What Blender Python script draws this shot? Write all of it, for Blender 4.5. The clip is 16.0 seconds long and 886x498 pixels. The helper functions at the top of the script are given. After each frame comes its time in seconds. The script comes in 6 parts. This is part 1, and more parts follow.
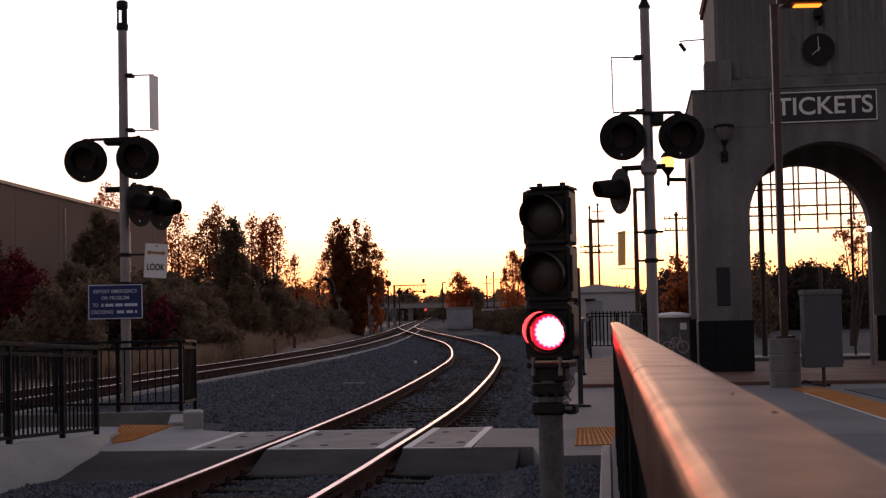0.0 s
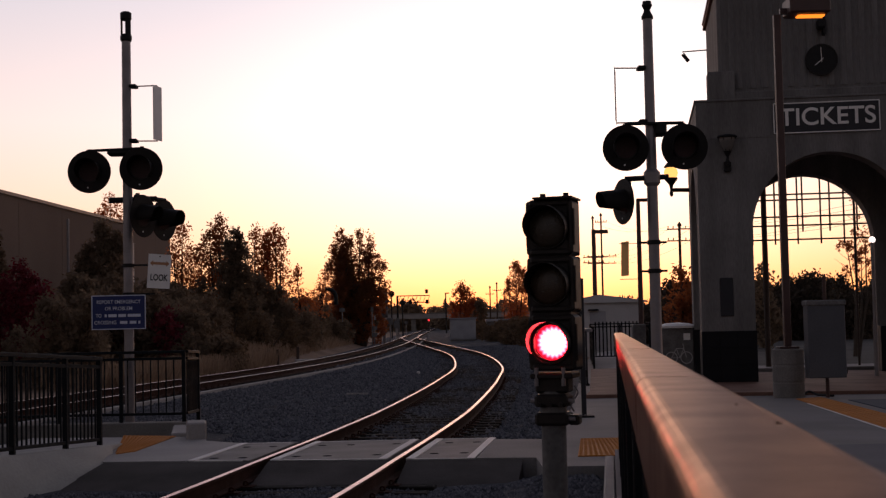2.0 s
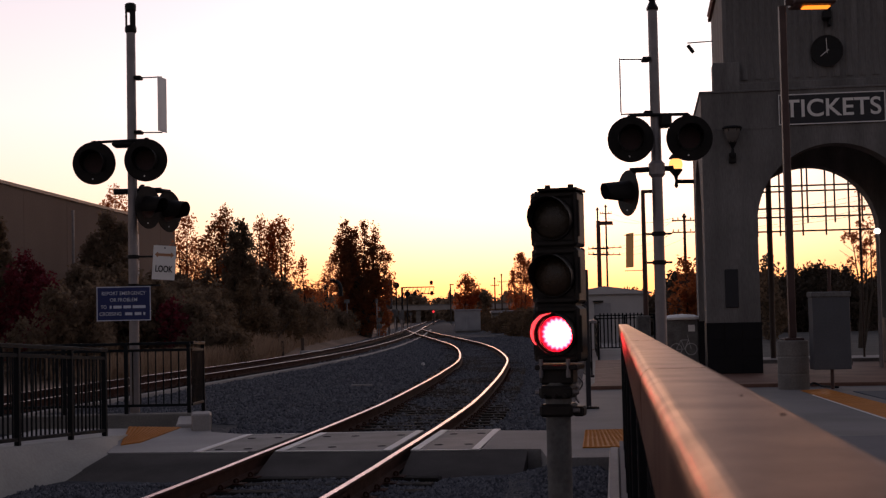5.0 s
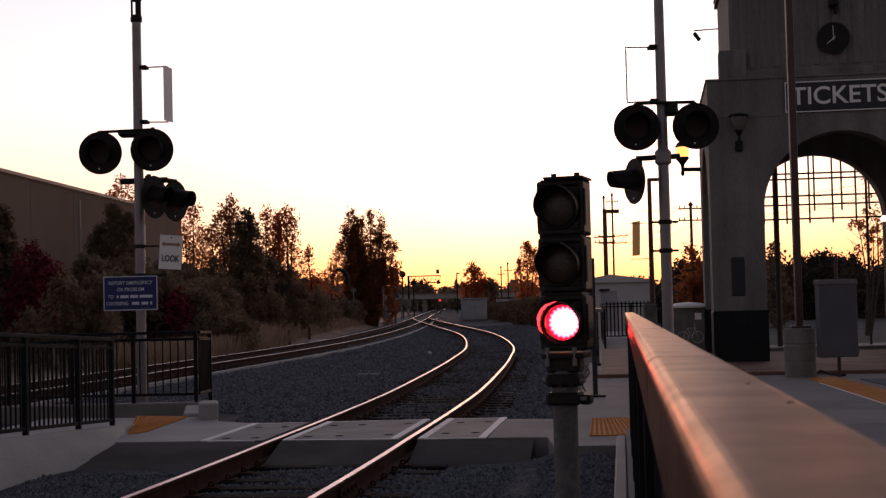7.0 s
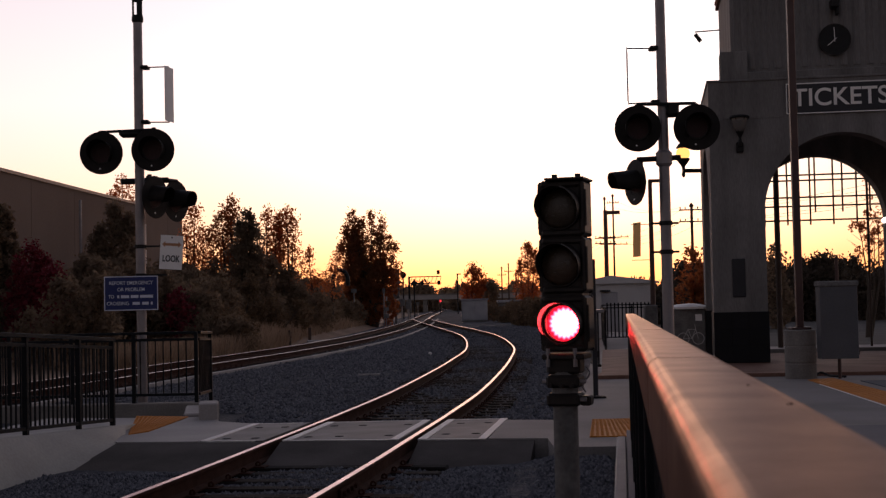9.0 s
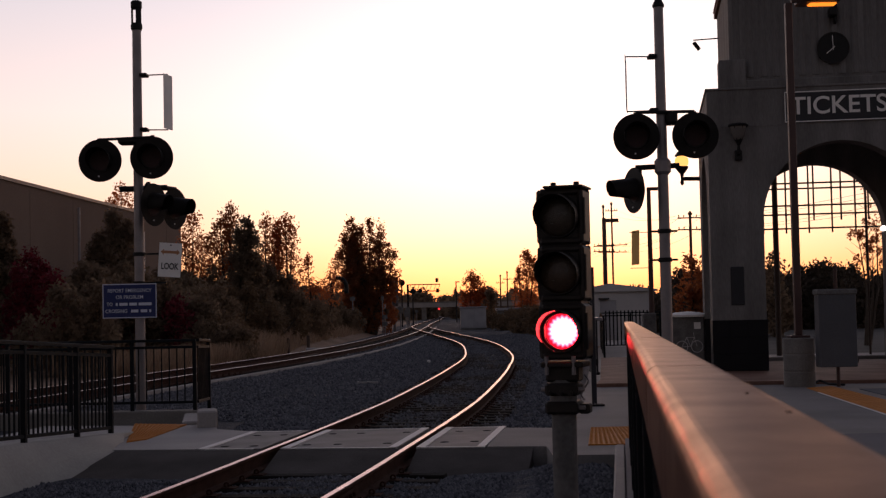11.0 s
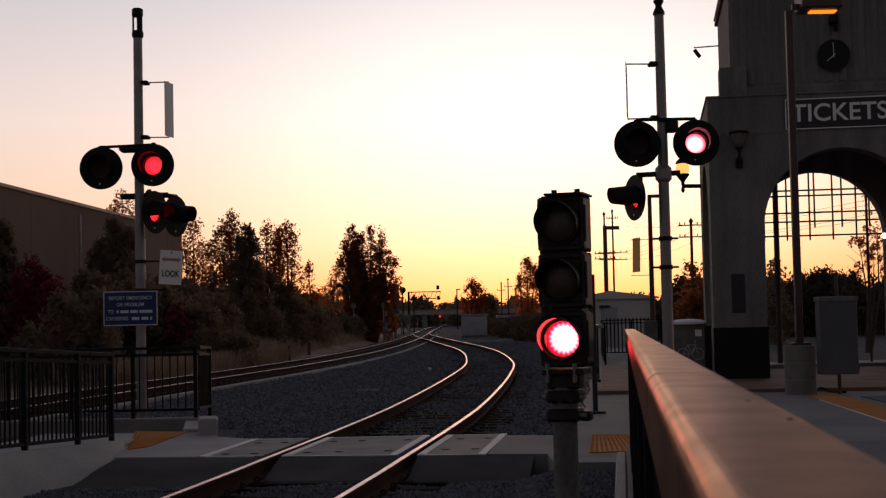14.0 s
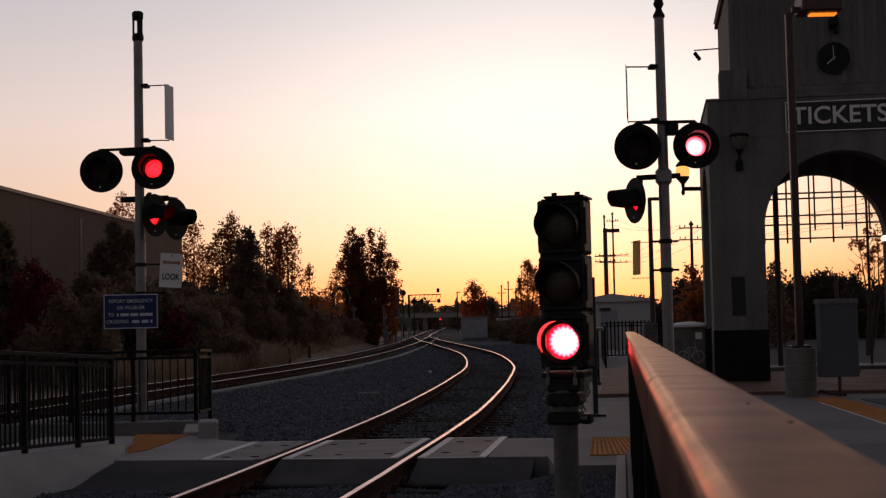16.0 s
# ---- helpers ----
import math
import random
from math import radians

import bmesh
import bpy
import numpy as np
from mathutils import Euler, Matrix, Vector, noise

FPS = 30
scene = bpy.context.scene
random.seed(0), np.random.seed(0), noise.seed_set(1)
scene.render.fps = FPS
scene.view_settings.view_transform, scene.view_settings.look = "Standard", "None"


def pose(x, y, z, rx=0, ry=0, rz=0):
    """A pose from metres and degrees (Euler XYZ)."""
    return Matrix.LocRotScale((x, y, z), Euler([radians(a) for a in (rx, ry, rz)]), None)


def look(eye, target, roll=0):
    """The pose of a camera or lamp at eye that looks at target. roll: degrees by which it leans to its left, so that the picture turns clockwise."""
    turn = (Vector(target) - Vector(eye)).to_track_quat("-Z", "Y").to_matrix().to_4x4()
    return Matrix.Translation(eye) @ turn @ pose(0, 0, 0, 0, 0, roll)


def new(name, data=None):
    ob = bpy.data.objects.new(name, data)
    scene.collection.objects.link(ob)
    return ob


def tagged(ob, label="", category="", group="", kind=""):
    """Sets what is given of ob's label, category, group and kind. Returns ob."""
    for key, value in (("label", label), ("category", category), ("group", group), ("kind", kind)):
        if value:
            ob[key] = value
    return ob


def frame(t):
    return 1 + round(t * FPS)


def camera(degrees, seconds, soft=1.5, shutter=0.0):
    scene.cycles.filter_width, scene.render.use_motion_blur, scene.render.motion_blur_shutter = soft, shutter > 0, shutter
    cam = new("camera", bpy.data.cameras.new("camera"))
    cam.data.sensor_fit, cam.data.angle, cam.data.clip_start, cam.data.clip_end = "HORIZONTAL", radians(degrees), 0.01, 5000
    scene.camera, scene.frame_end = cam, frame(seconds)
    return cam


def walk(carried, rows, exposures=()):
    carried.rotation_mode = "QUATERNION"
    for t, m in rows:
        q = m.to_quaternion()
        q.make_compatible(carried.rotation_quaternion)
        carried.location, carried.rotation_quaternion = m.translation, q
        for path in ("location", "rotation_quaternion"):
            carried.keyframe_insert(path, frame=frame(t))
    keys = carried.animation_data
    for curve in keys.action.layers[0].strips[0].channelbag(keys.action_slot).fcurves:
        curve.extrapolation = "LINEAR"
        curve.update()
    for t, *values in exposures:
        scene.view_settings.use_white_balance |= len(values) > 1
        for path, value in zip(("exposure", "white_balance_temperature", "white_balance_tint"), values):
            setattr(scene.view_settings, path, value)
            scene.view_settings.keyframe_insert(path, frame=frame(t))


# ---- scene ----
cam = camera(34.82, 16.0, soft=1.3)
# a small lens set for the distance: only what is a hand or two away goes soft
cam.data.dof.use_dof, cam.data.dof.focus_distance, cam.data.dof.aperture_fstop = True, 18.0, 25.0
EYE = Vector((0.0, 0.0, 1.464))
# seconds, turn to the right, upward tilt, roll (degrees): a phone held still on the railing
SWAY = [(0, 0.267, 2.507, 1.240), (0.5, 0.163, 2.593, 1.255), (1, 0.139, 2.887, 1.258), (1.5, 0.154, 2.939, 1.242), (2, 0.147, 2.936, 1.250), (2.5, -0.016, 2.950, 1.231), (3, -0.031, 2.822, 1.259), (3.5, 0.000, 2.874, 1.261), (4, -0.001, 2.779, 1.249), (6.5, -0.243, 2.304, 1.331), (7, -0.317, 2.144, 1.381), (7.5, -0.349, 2.071, 1.352), (8, -0.354, 2.330, 1.327), (8.5, -0.357, 2.177, 1.241), (9, -0.343, 2.174, 1.257), (11.5, -0.276, 2.602, 1.210), (12, -0.293, 2.669, 1.212), (12.5, -0.322, 2.493, 1.234), (13, -0.346, 2.500, 1.190), (13.5, -0.321, 2.635, 1.200), (14, -0.312, 2.790, 1.226), (14.5, -0.311, 2.795, 1.255), (15, -0.298, 2.954, 1.262), (15.5, -0.283, 3.002, 1.224), (16, -0.318, 2.907, 1.257)]


def sight(turn, tilt, roll):
    a, b = radians(turn), radians(tilt)
    return look(EYE, EYE + Vector((math.sin(a) * math.cos(b), math.cos(a) * math.cos(b), math.sin(b))), -roll)


EXPOSURE = [(t, s, k, n) for t, s, k, n in ((0.0, 1.05, 6700, 27), (0.5, 0.95, 6700, 27), (1.0, 0.55, 6700, 27), (1.5, 0.39, 6720, 27), (2.0, 0.38, 6720, 27), (3.5, 0.47, 6700, 27), (7.0, 0.7, 6700, 27), (7.5, 0.68, 6700, 27), (8.0, 0.58, 6700, 27), (8.5, 0.5, 6700, 27), (9.0, 0.6, 6700, 27), (11.5, 0.33, 6700, 26), (13.5, 0.22, 6700, 22), (14.5, 0.08, 6750, 21), (16.0, 0.0, 6750, 21))]
walk(cam, [(t, sight(a, b, c)) for t, a, b, c in SWAY], EXPOSURE)

# ---- sky and light ----
SUN_TURN = 4.0   # degrees to the right of the line of sight
world = bpy.data.worlds.new("dusk_sky")
scene.world = world
world.use_nodes = True
wn = world.node_tree.nodes
wl = world.node_tree.links
sky = wn.new("ShaderNodeTexSky")
sky.sky_type, sky.sun_disc = "NISHITA", False
sky.sun_elevation, sky.sun_rotation = radians(2.2), radians(SUN_TURN)
sky.altitude, sky.air_density, sky.dust_density, sky.ozone_density = 200, 0.85, 1.1, 2.0
back = wn["Background"]
back.inputs["Strength"].default_value = 0.15
# haze: the sky is deeper in colour and duller close to the horizon, all round
tone = wn.new("ShaderNodeHueSaturation")
where = wn.new("ShaderNodeTexCoord")
height = wn.new("ShaderNodeSeparateXYZ")
wl.new(where.outputs["Generated"], height.inputs[0])
for socket, low, high, reach in (("Saturation", 1.0, 0.36, 0.17), ("Value", 0.55, 1.0, 0.2), ("Hue", 0.472, 0.5, 0.2)):
    fade = wn.new("ShaderNodeMapRange")
    fade.interpolation_type = "SMOOTHSTEP"
    fade.inputs[1].default_value, fade.inputs[2].default_value = 0.0, reach
    fade.inputs[3].default_value, fade.inputs[4].default_value = low, high
    wl.new(height.outputs[2], fade.inputs[0])
    wl.new(fade.outputs[0], tone.inputs[socket])
wl.new(sky.outputs[0], tone.inputs["Color"])
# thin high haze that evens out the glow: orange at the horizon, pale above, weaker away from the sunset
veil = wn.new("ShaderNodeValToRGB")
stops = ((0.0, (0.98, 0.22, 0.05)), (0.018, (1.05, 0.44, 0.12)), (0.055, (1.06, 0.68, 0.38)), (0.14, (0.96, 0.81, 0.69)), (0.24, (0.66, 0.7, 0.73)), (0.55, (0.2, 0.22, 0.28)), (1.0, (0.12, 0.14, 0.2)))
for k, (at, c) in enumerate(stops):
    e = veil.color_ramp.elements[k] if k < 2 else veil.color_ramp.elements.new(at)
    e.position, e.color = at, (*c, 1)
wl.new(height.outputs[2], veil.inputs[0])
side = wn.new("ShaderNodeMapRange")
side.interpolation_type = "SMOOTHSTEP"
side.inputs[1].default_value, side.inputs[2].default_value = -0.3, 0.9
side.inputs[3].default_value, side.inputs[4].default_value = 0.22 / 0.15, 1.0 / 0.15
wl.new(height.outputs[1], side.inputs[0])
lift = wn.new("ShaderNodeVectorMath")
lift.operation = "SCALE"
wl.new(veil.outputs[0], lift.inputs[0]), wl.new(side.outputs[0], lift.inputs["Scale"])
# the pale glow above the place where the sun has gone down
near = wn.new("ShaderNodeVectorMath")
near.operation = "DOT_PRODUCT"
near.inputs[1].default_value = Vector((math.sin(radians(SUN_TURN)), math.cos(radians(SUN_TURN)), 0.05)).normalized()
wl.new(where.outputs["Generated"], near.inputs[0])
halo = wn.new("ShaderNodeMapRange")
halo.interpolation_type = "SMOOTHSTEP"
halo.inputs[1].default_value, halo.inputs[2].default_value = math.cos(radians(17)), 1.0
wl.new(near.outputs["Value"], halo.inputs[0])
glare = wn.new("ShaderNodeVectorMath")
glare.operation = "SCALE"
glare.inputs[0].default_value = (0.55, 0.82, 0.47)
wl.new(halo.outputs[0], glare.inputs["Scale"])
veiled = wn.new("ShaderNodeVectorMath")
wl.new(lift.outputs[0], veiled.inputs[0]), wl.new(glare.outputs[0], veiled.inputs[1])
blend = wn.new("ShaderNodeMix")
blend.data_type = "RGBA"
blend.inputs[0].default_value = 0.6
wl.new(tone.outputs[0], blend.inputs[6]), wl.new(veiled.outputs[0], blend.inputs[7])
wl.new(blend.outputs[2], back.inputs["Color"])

sun_data = bpy.data.lights.new("sun", "SUN")
sun_data.energy, sun_data.angle, sun_data.color = 0.06, radians(10), (1.0, 0.5, 0.22)
sun = new("sun", sun_data)
a = radians(SUN_TURN)
sun.matrix_world = look((60 * math.sin(a), 60 * math.cos(a), 5.0), (0, 0, 0.5))


# ---- materials ----
def mat(name, col, rough=0.7, metal=0.0, var=0.25, scale=3.0, fine=60.0, bump=0.15, col2=None, rand=0.0, spec=0.5, stretch=(1, 1, 1), depth=0.01):
    m = bpy.data.materials.new(name)
    m.use_nodes = True
    n, l = m.node_tree.nodes, m.node_tree.links
    b = n["Principled BSDF"]
    tc = n.new("ShaderNodeTexCoord")
    mp = n.new("ShaderNodeMapping")
    mp.inputs["Scale"].default_value = stretch
    l.new(tc.outputs["Object"], mp.inputs[0])
    big, small = n.new("ShaderNodeTexNoise"), n.new("ShaderNodeTexNoise")
    for t, s, d in ((big, scale, 5), (small, fine, 3)):
        t.inputs["Scale"].default_value, t.inputs["Detail"].default_value = s, d
        l.new(mp.outputs[0], t.inputs["Vector"])
    ramp = n.new("ShaderNodeMapRange")
    ramp.inputs[1].default_value, ramp.inputs[2].default_value = 0.3, 0.7
    l.new(big.outputs[0], ramp.inputs[0])
    mix = n.new("ShaderNodeMix")
    mix.data_type = "RGBA"
    c2 = col2 or tuple(c * (1 - var) for c in col)
    mix.inputs[6].default_value, mix.inputs[7].default_value = (*col, 1), (*c2, 1)
    l.new(ramp.outputs[0], mix.inputs[0])
    grain = n.new("ShaderNodeMapRange")
    grain.inputs[3].default_value, grain.inputs[4].default_value = 1 - var, 1 + var
    l.new(small.outputs[0], grain.inputs[0])
    last = grain.outputs[0]
    if rand:
        oi = n.new("ShaderNodeObjectInfo")
        rr = n.new("ShaderNodeMapRange")
        rr.inputs[3].default_value, rr.inputs[4].default_value = 1 - rand, 1 + rand
        l.new(oi.outputs["Random"], rr.inputs[0])
        mu = n.new("ShaderNodeMath")
        mu.operation = "MULTIPLY"
        l.new(last, mu.inputs[0]), l.new(rr.outputs[0], mu.inputs[1])
        last = mu.outputs[0]
    sc = n.new("ShaderNodeVectorMath")
    sc.operation = "SCALE"
    l.new(mix.outputs[2], sc.inputs[0]), l.new(last, sc.inputs["Scale"])
    l.new(sc.outputs[0], b.inputs["Base Color"])
    ro = n.new("ShaderNodeMapRange")
    ro.inputs[3].default_value, ro.inputs[4].default_value = max(0.02, rough - 0.1), min(1, rough + 0.1)
    l.new(big.outputs[0], ro.inputs[0])
    l.new(ro.outputs[0], b.inputs["Roughness"])
    b.inputs["Metallic"].default_value = metal
    b.inputs["Specular IOR Level"].default_value = spec
    if bump:
        bp = n.new("ShaderNodeBump")
        bp.inputs["Strength"].default_value, bp.inputs["Distance"].default_value = bump, depth
        l.new(small.outputs[0], bp.inputs["Height"])
        l.new(bp.outputs[0], b.inputs["Normal"])
    return m


def island_mat(name, col, col2, rough=0.8, glassy=0.0, shine=None):
    """Colour that differs from piece to piece of one mesh."""
    m = bpy.data.materials.new(name)
    m.use_nodes = True
    n, l = m.node_tree.nodes, m.node_tree.links
    b = n["Principled BSDF"]
    g = n.new("ShaderNodeNewGeometry")
    mix = n.new("ShaderNodeMix")
    mix.data_type = "RGBA"
    mix.inputs[6].default_value, mix.inputs[7].default_value = (*col, 1), (*col2, 1)
    l.new(g.outputs["Random Per Island"], mix.inputs[0])
    l.new(mix.outputs[2], b.inputs["Base Color"])
    b.inputs["Roughness"].default_value = rough
    if glassy:
        t = n.new("ShaderNodeBsdfTranslucent")
        if shine:
            t.inputs["Color"].default_value = (*shine, 1)
        else:
            l.new(mix.outputs[2], t.inputs["Color"])
        ms = n.new("ShaderNodeMixShader")
        ms.inputs[0].default_value = glassy
        l.new(b.outputs[0], ms.inputs[1]), l.new(t.outputs[0], ms.inputs[2])
        l.new(ms.outputs[0], n["Material Output"].inputs["Surface"])
    return m


def glow(name, col, strength, edge=None, radius=0.1, edge_strength=1.0, core=0.45, spokes=0):
    """A light-giving surface; with edge, a redder and weaker rim at that radius in its own plane; with spokes, a fluted bright core."""
    m = bpy.data.materials.new(name)
    m.use_nodes = True
    n, l = m.node_tree.nodes, m.node_tree.links
    n.remove(n["Principled BSDF"])
    e = n.new("ShaderNodeEmission")
    e.inputs["Color"].default_value, e.inputs["Strength"].default_value = (*col, 1), strength
    l.new(e.outputs[0], n["Material Output"].inputs["Surface"])
    if edge:
        tc = n.new("ShaderNodeTexCoord")
        ln = n.new("ShaderNodeVectorMath")
        ln.operation = "LENGTH"
        sp = n.new("ShaderNodeVectorMath")
        sp.operation = "MULTIPLY"
        sp.inputs[1].default_value = (1, 0, 1)
        l.new(tc.outputs["Object"], sp.inputs[0]), l.new(sp.outputs[0], ln.inputs[0])
        r = n.new("ShaderNodeMapRange")
        r.inputs[1].default_value, r.inputs[2].default_value = radius * core, radius
        far = ln.outputs["Value"]
        if spokes:
            xyz = n.new("ShaderNodeSeparateXYZ")
            l.new(tc.outputs["Object"], xyz.inputs[0])
            for op, one, two in (("ARCTAN2", xyz.outputs[0], xyz.outputs[2]), ("MULTIPLY", None, spokes), ("SINE", None, None), ("MULTIPLY", None, 0.045 * radius), ("ADD", None, far)):
                k = n.new("ShaderNodeMath")
                k.operation = op
                l.new(one or wave, k.inputs[0])
                if isinstance(two, (int, float)):
                    k.inputs[1].default_value = two
                elif two:
                    l.new(two, k.inputs[1])
                wave = k.outputs[0]
            far = wave
        l.new(far, r.inputs[0])
        mc = n.new("ShaderNodeMix")
        mc.data_type = "RGBA"
        mc.inputs[6].default_value, mc.inputs[7].default_value = (*col, 1), (*edge, 1)
        ms = n.new("ShaderNodeMapRange")
        ms.inputs[3].default_value, ms.inputs[4].default_value = strength, edge_strength
        l.new(r.outputs[0], mc.inputs[0]), l.new(r.outputs[0], ms.inputs[0])
        l.new(mc.outputs[2], e.inputs["Color"]), l.new(ms.outputs[0], e.inputs["Strength"])
    return m


CONCRETE = mat("concrete", (0.36, 0.34, 0.33), 0.75, var=0.2, scale=0.9, fine=35, bump=0.2, spec=0.22)
WALK = mat("walkway_concrete", (0.25, 0.235, 0.23), 0.8, var=0.25, scale=0.7, fine=35, bump=0.2, spec=0.15)
PLATFORM = mat("platform_concrete", (0.16, 0.16, 0.175), 0.8, var=0.22, scale=0.8, fine=45, bump=0.25, spec=0.12)
# paler concrete for the ramp wall: the skylight on it is put in
PALE_CONCRETE = mat("pale_skylit_concrete", (0.42, 0.41, 0.38), 0.85, var=0.2, scale=1.4, fine=30, bump=0.2, spec=0.15)
CONCRETE_OLD = mat("weathered_concrete", (0.23, 0.215, 0.2), 0.8, var=0.35, scale=2.0, fine=40, bump=0.3, spec=0.2)
PANEL = mat("crossing_panel_concrete", (0.25, 0.23, 0.225), 0.7, var=0.25, scale=2.5, fine=90, bump=0.25, spec=0.15)
ASPHALT = mat("asphalt", (0.125, 0.11, 0.102), 0.9, var=0.4, scale=1.5, fine=120, bump=0.6, spec=0.08)
ROAD = mat("road_asphalt", (0.075, 0.07, 0.066), 0.9, var=0.3, scale=0.5, fine=40, bump=0.3, spec=0.1)
PAVER = mat("red_brown_paving", (0.22, 0.12, 0.09), 0.75, var=0.35, scale=1.2, fine=25, bump=0.3, spec=0.15)
DIRT = mat("dry_dirt", (0.34, 0.235, 0.175), 0.95, var=0.4, scale=0.15, fine=6, bump=0.5, col2=(0.2, 0.14, 0.1), spec=0.05)
BALLAST = mat("ballast_bed", (0.1, 0.104, 0.118), 0.85, var=0.55, scale=0.35, fine=18, bump=1.0, depth=0.05, spec=0.05)
STONES = island_mat("ballast_stone", (0.05, 0.054, 0.066), (0.19, 0.193, 0.217), 0.95)
# worn steel, with the pink flare and glint on it put into the colour
WORN_STEEL = mat("worn_rail_steel_pink_tint", (0.68, 0.41, 0.42), 0.3, 1.0, var=0.12, scale=4, fine=30, bump=0.03)
# paler copy for the second track: its bright glint is put into the colour
BRIGHTENED_STEEL = mat("brightened_rail_steel", (0.95, 0.76, 0.72), 0.42, 0.9, var=0.15, scale=4, fine=30, bump=0.05)
RUST = mat("rusty_rail_steel", (0.055, 0.02, 0.013), 0.9, 0.0, var=0.4, scale=6, fine=60, bump=0.4, spec=0.12)
TIE_WOOD = mat("creosoted_wood", (0.025, 0.021, 0.019), 0.9, var=0.4, scale=5, fine=40, bump=0.6, rand=0.35, stretch=(0.3, 4, 4), spec=0.1)
GALV = mat("galvanised_steel", (0.29, 0.268, 0.275), 0.5, 0.55, var=0.15, scale=5, fine=45, bump=0.05)
BLACK = mat("black_paint", (0.012, 0.012, 0.013), 0.55, var=0.3, scale=8, fine=80, bump=0.08, spec=0.25)
FENCE_PAINT = mat("dark_blue_black_paint", (0.007, 0.009, 0.012), 0.6, var=0.3, scale=8, fine=80, bump=0.08, spec=0.12)
SIGNAL_BLACK = mat("dull_black_enamel", (0.027, 0.022, 0.02), 0.5, var=0.3, scale=12, fine=90, bump=0.1, spec=0.25)
# the orange cast on the rail is put into its colour and sheen tint
HANDRAIL = mat("warm_tinted_steel_handrail", (0.16, 0.085, 0.06), 0.36, 0.45, var=0.45, scale=14, fine=160, bump=0.16, col2=(0.08, 0.05, 0.04), spec=0.15, depth=0.004)
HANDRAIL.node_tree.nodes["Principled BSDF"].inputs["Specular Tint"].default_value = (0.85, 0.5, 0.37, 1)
SIGN_BLUE = mat("blue_sign_sheet", (0.003, 0.016, 0.12), 0.5, var=0.1, scale=4, fine=80, bump=0.0)
SIGN_TEXT = mat("pale_blue_sign_print", (0.62, 0.66, 0.78), 0.5, var=0.06, bump=0.0)
SIGN_WHITE = mat("white_sign_sheet", (0.92, 0.9, 0.87), 0.55, var=0.06, scale=5, fine=60, bump=0.0)
SIGN_DARK = mat("dark_navy_sign", (0.01, 0.011, 0.018), 0.5, var=0.15, scale=5, fine=50, bump=0.0)
LETTER = mat("white_letters", (0.85, 0.84, 0.81), 0.5, var=0.06, bump=0.0)
LETTER_DARK = mat("black_letters", (0.02, 0.02, 0.02), 0.5, var=0.1, bump=0.0)
AMBER_SHEET = mat("worn_orange_print", (0.5, 0.24, 0.12), 0.6, var=0.2, bump=0.0)
STUCCO = mat("grey_beige_stucco", (0.225, 0.218, 0.214), 0.85, var=0.35, scale=1.5, fine=25, bump=0.4, stretch=(1.5, 1.5, 0.3), col2=(0.13, 0.126, 0.123), spec=0.25)
BLACK_TILE = mat("glazed_black_tile", (0.008, 0.008, 0.011), 0.6, spec=0.2, var=0.25, scale=2, fine=20, bump=0.05)
ROOF_TILE = mat("clay_roof_tile", (0.24, 0.09, 0.06), 0.8, var=0.35, scale=2, fine=20, bump=0.3)
BROWN_PAINT = mat("red_brown_painted_steel", (0.075, 0.034, 0.029), 0.5, var=0.2, scale=4, fine=60, bump=0.05)
LATTICE = mat("rust_brown_lattice", (0.06, 0.035, 0.025), 0.6, var=0.2, bump=0.05)
WAREHOUSE = mat("brown_tilt_up_wall", (0.19, 0.14, 0.115), 0.95, var=0.15, scale=0.2, fine=8, bump=0.1, spec=0.1)
TACTILE = mat("yellow_tactile_paving", (0.6, 0.21, 0.03), 0.7, var=0.25, scale=2.5, fine=40, bump=0.1, spec=0.2)
WHITE_PAINT = mat("worn_white_paint", (0.8, 0.76, 0.73), 0.65, var=0.12, scale=6, fine=50, bump=0.1)
CABINET = mat("grey_enamel", (0.095, 0.098, 0.11), 0.55, 0.1, var=0.18, scale=2, fine=30, bump=0.05)
SILVER = mat("aluminium_housing", (0.38, 0.38, 0.41), 0.5, 0.4, var=0.15, scale=1.5, fine=20, bump=0.05)
PALE_WALL = mat("pale_painted_wall", (0.62, 0.6, 0.59), 0.8, var=0.12, scale=1, fine=15, bump=0.1)
SCUFFED = mat("scuffed_grey_paint", (0.2, 0.195, 0.19), 0.7, var=0.45, scale=5, fine=30, bump=0.1, spec=0.2)
HOLE = mat("dark_recess", (0.01, 0.01, 0.01), 1.0, var=0.2, bump=0.0, spec=0.0)
SMOKE_GLASS = mat("smoky_lamp_glass", (0.16, 0.15, 0.14), 0.2, var=0.1, bump=0.0)
DARK_GLASS = mat("dark_glass", (0.02, 0.025, 0.03), 0.1, var=0.1, bump=0.0)
POLE_WOOD = mat("weathered_pole_wood", (0.09, 0.06, 0.045), 0.85, var=0.3, scale=2, fine=20, bump=0.3)
BARK = mat("tree_bark", (0.1, 0.075, 0.055), 0.9, var=0.4, scale=3, fine=20, bump=0.6)
# the red flare at tree edges is put into the leaves' see-through colours
LEAF = island_mat("green_leaf", (0.06, 0.05, 0.022), (0.15, 0.1, 0.045), 0.65, 0.7, (0.5, 0.15, 0.05))
LEAF_DRY = island_mat("dry_leaf", (0.11, 0.055, 0.025), (0.26, 0.11, 0.05), 0.7, 0.75, (0.65, 0.2, 0.07))
LEAF_DARK = island_mat("shrub_leaf", (0.19, 0.134, 0.088), (0.25, 0.177, 0.118), 0.95, 0.55)
LEAF_SCRUB = island_mat("dry_scrub_leaf", (0.13, 0.085, 0.05), (0.22, 0.14, 0.08), 0.95, 0.3)
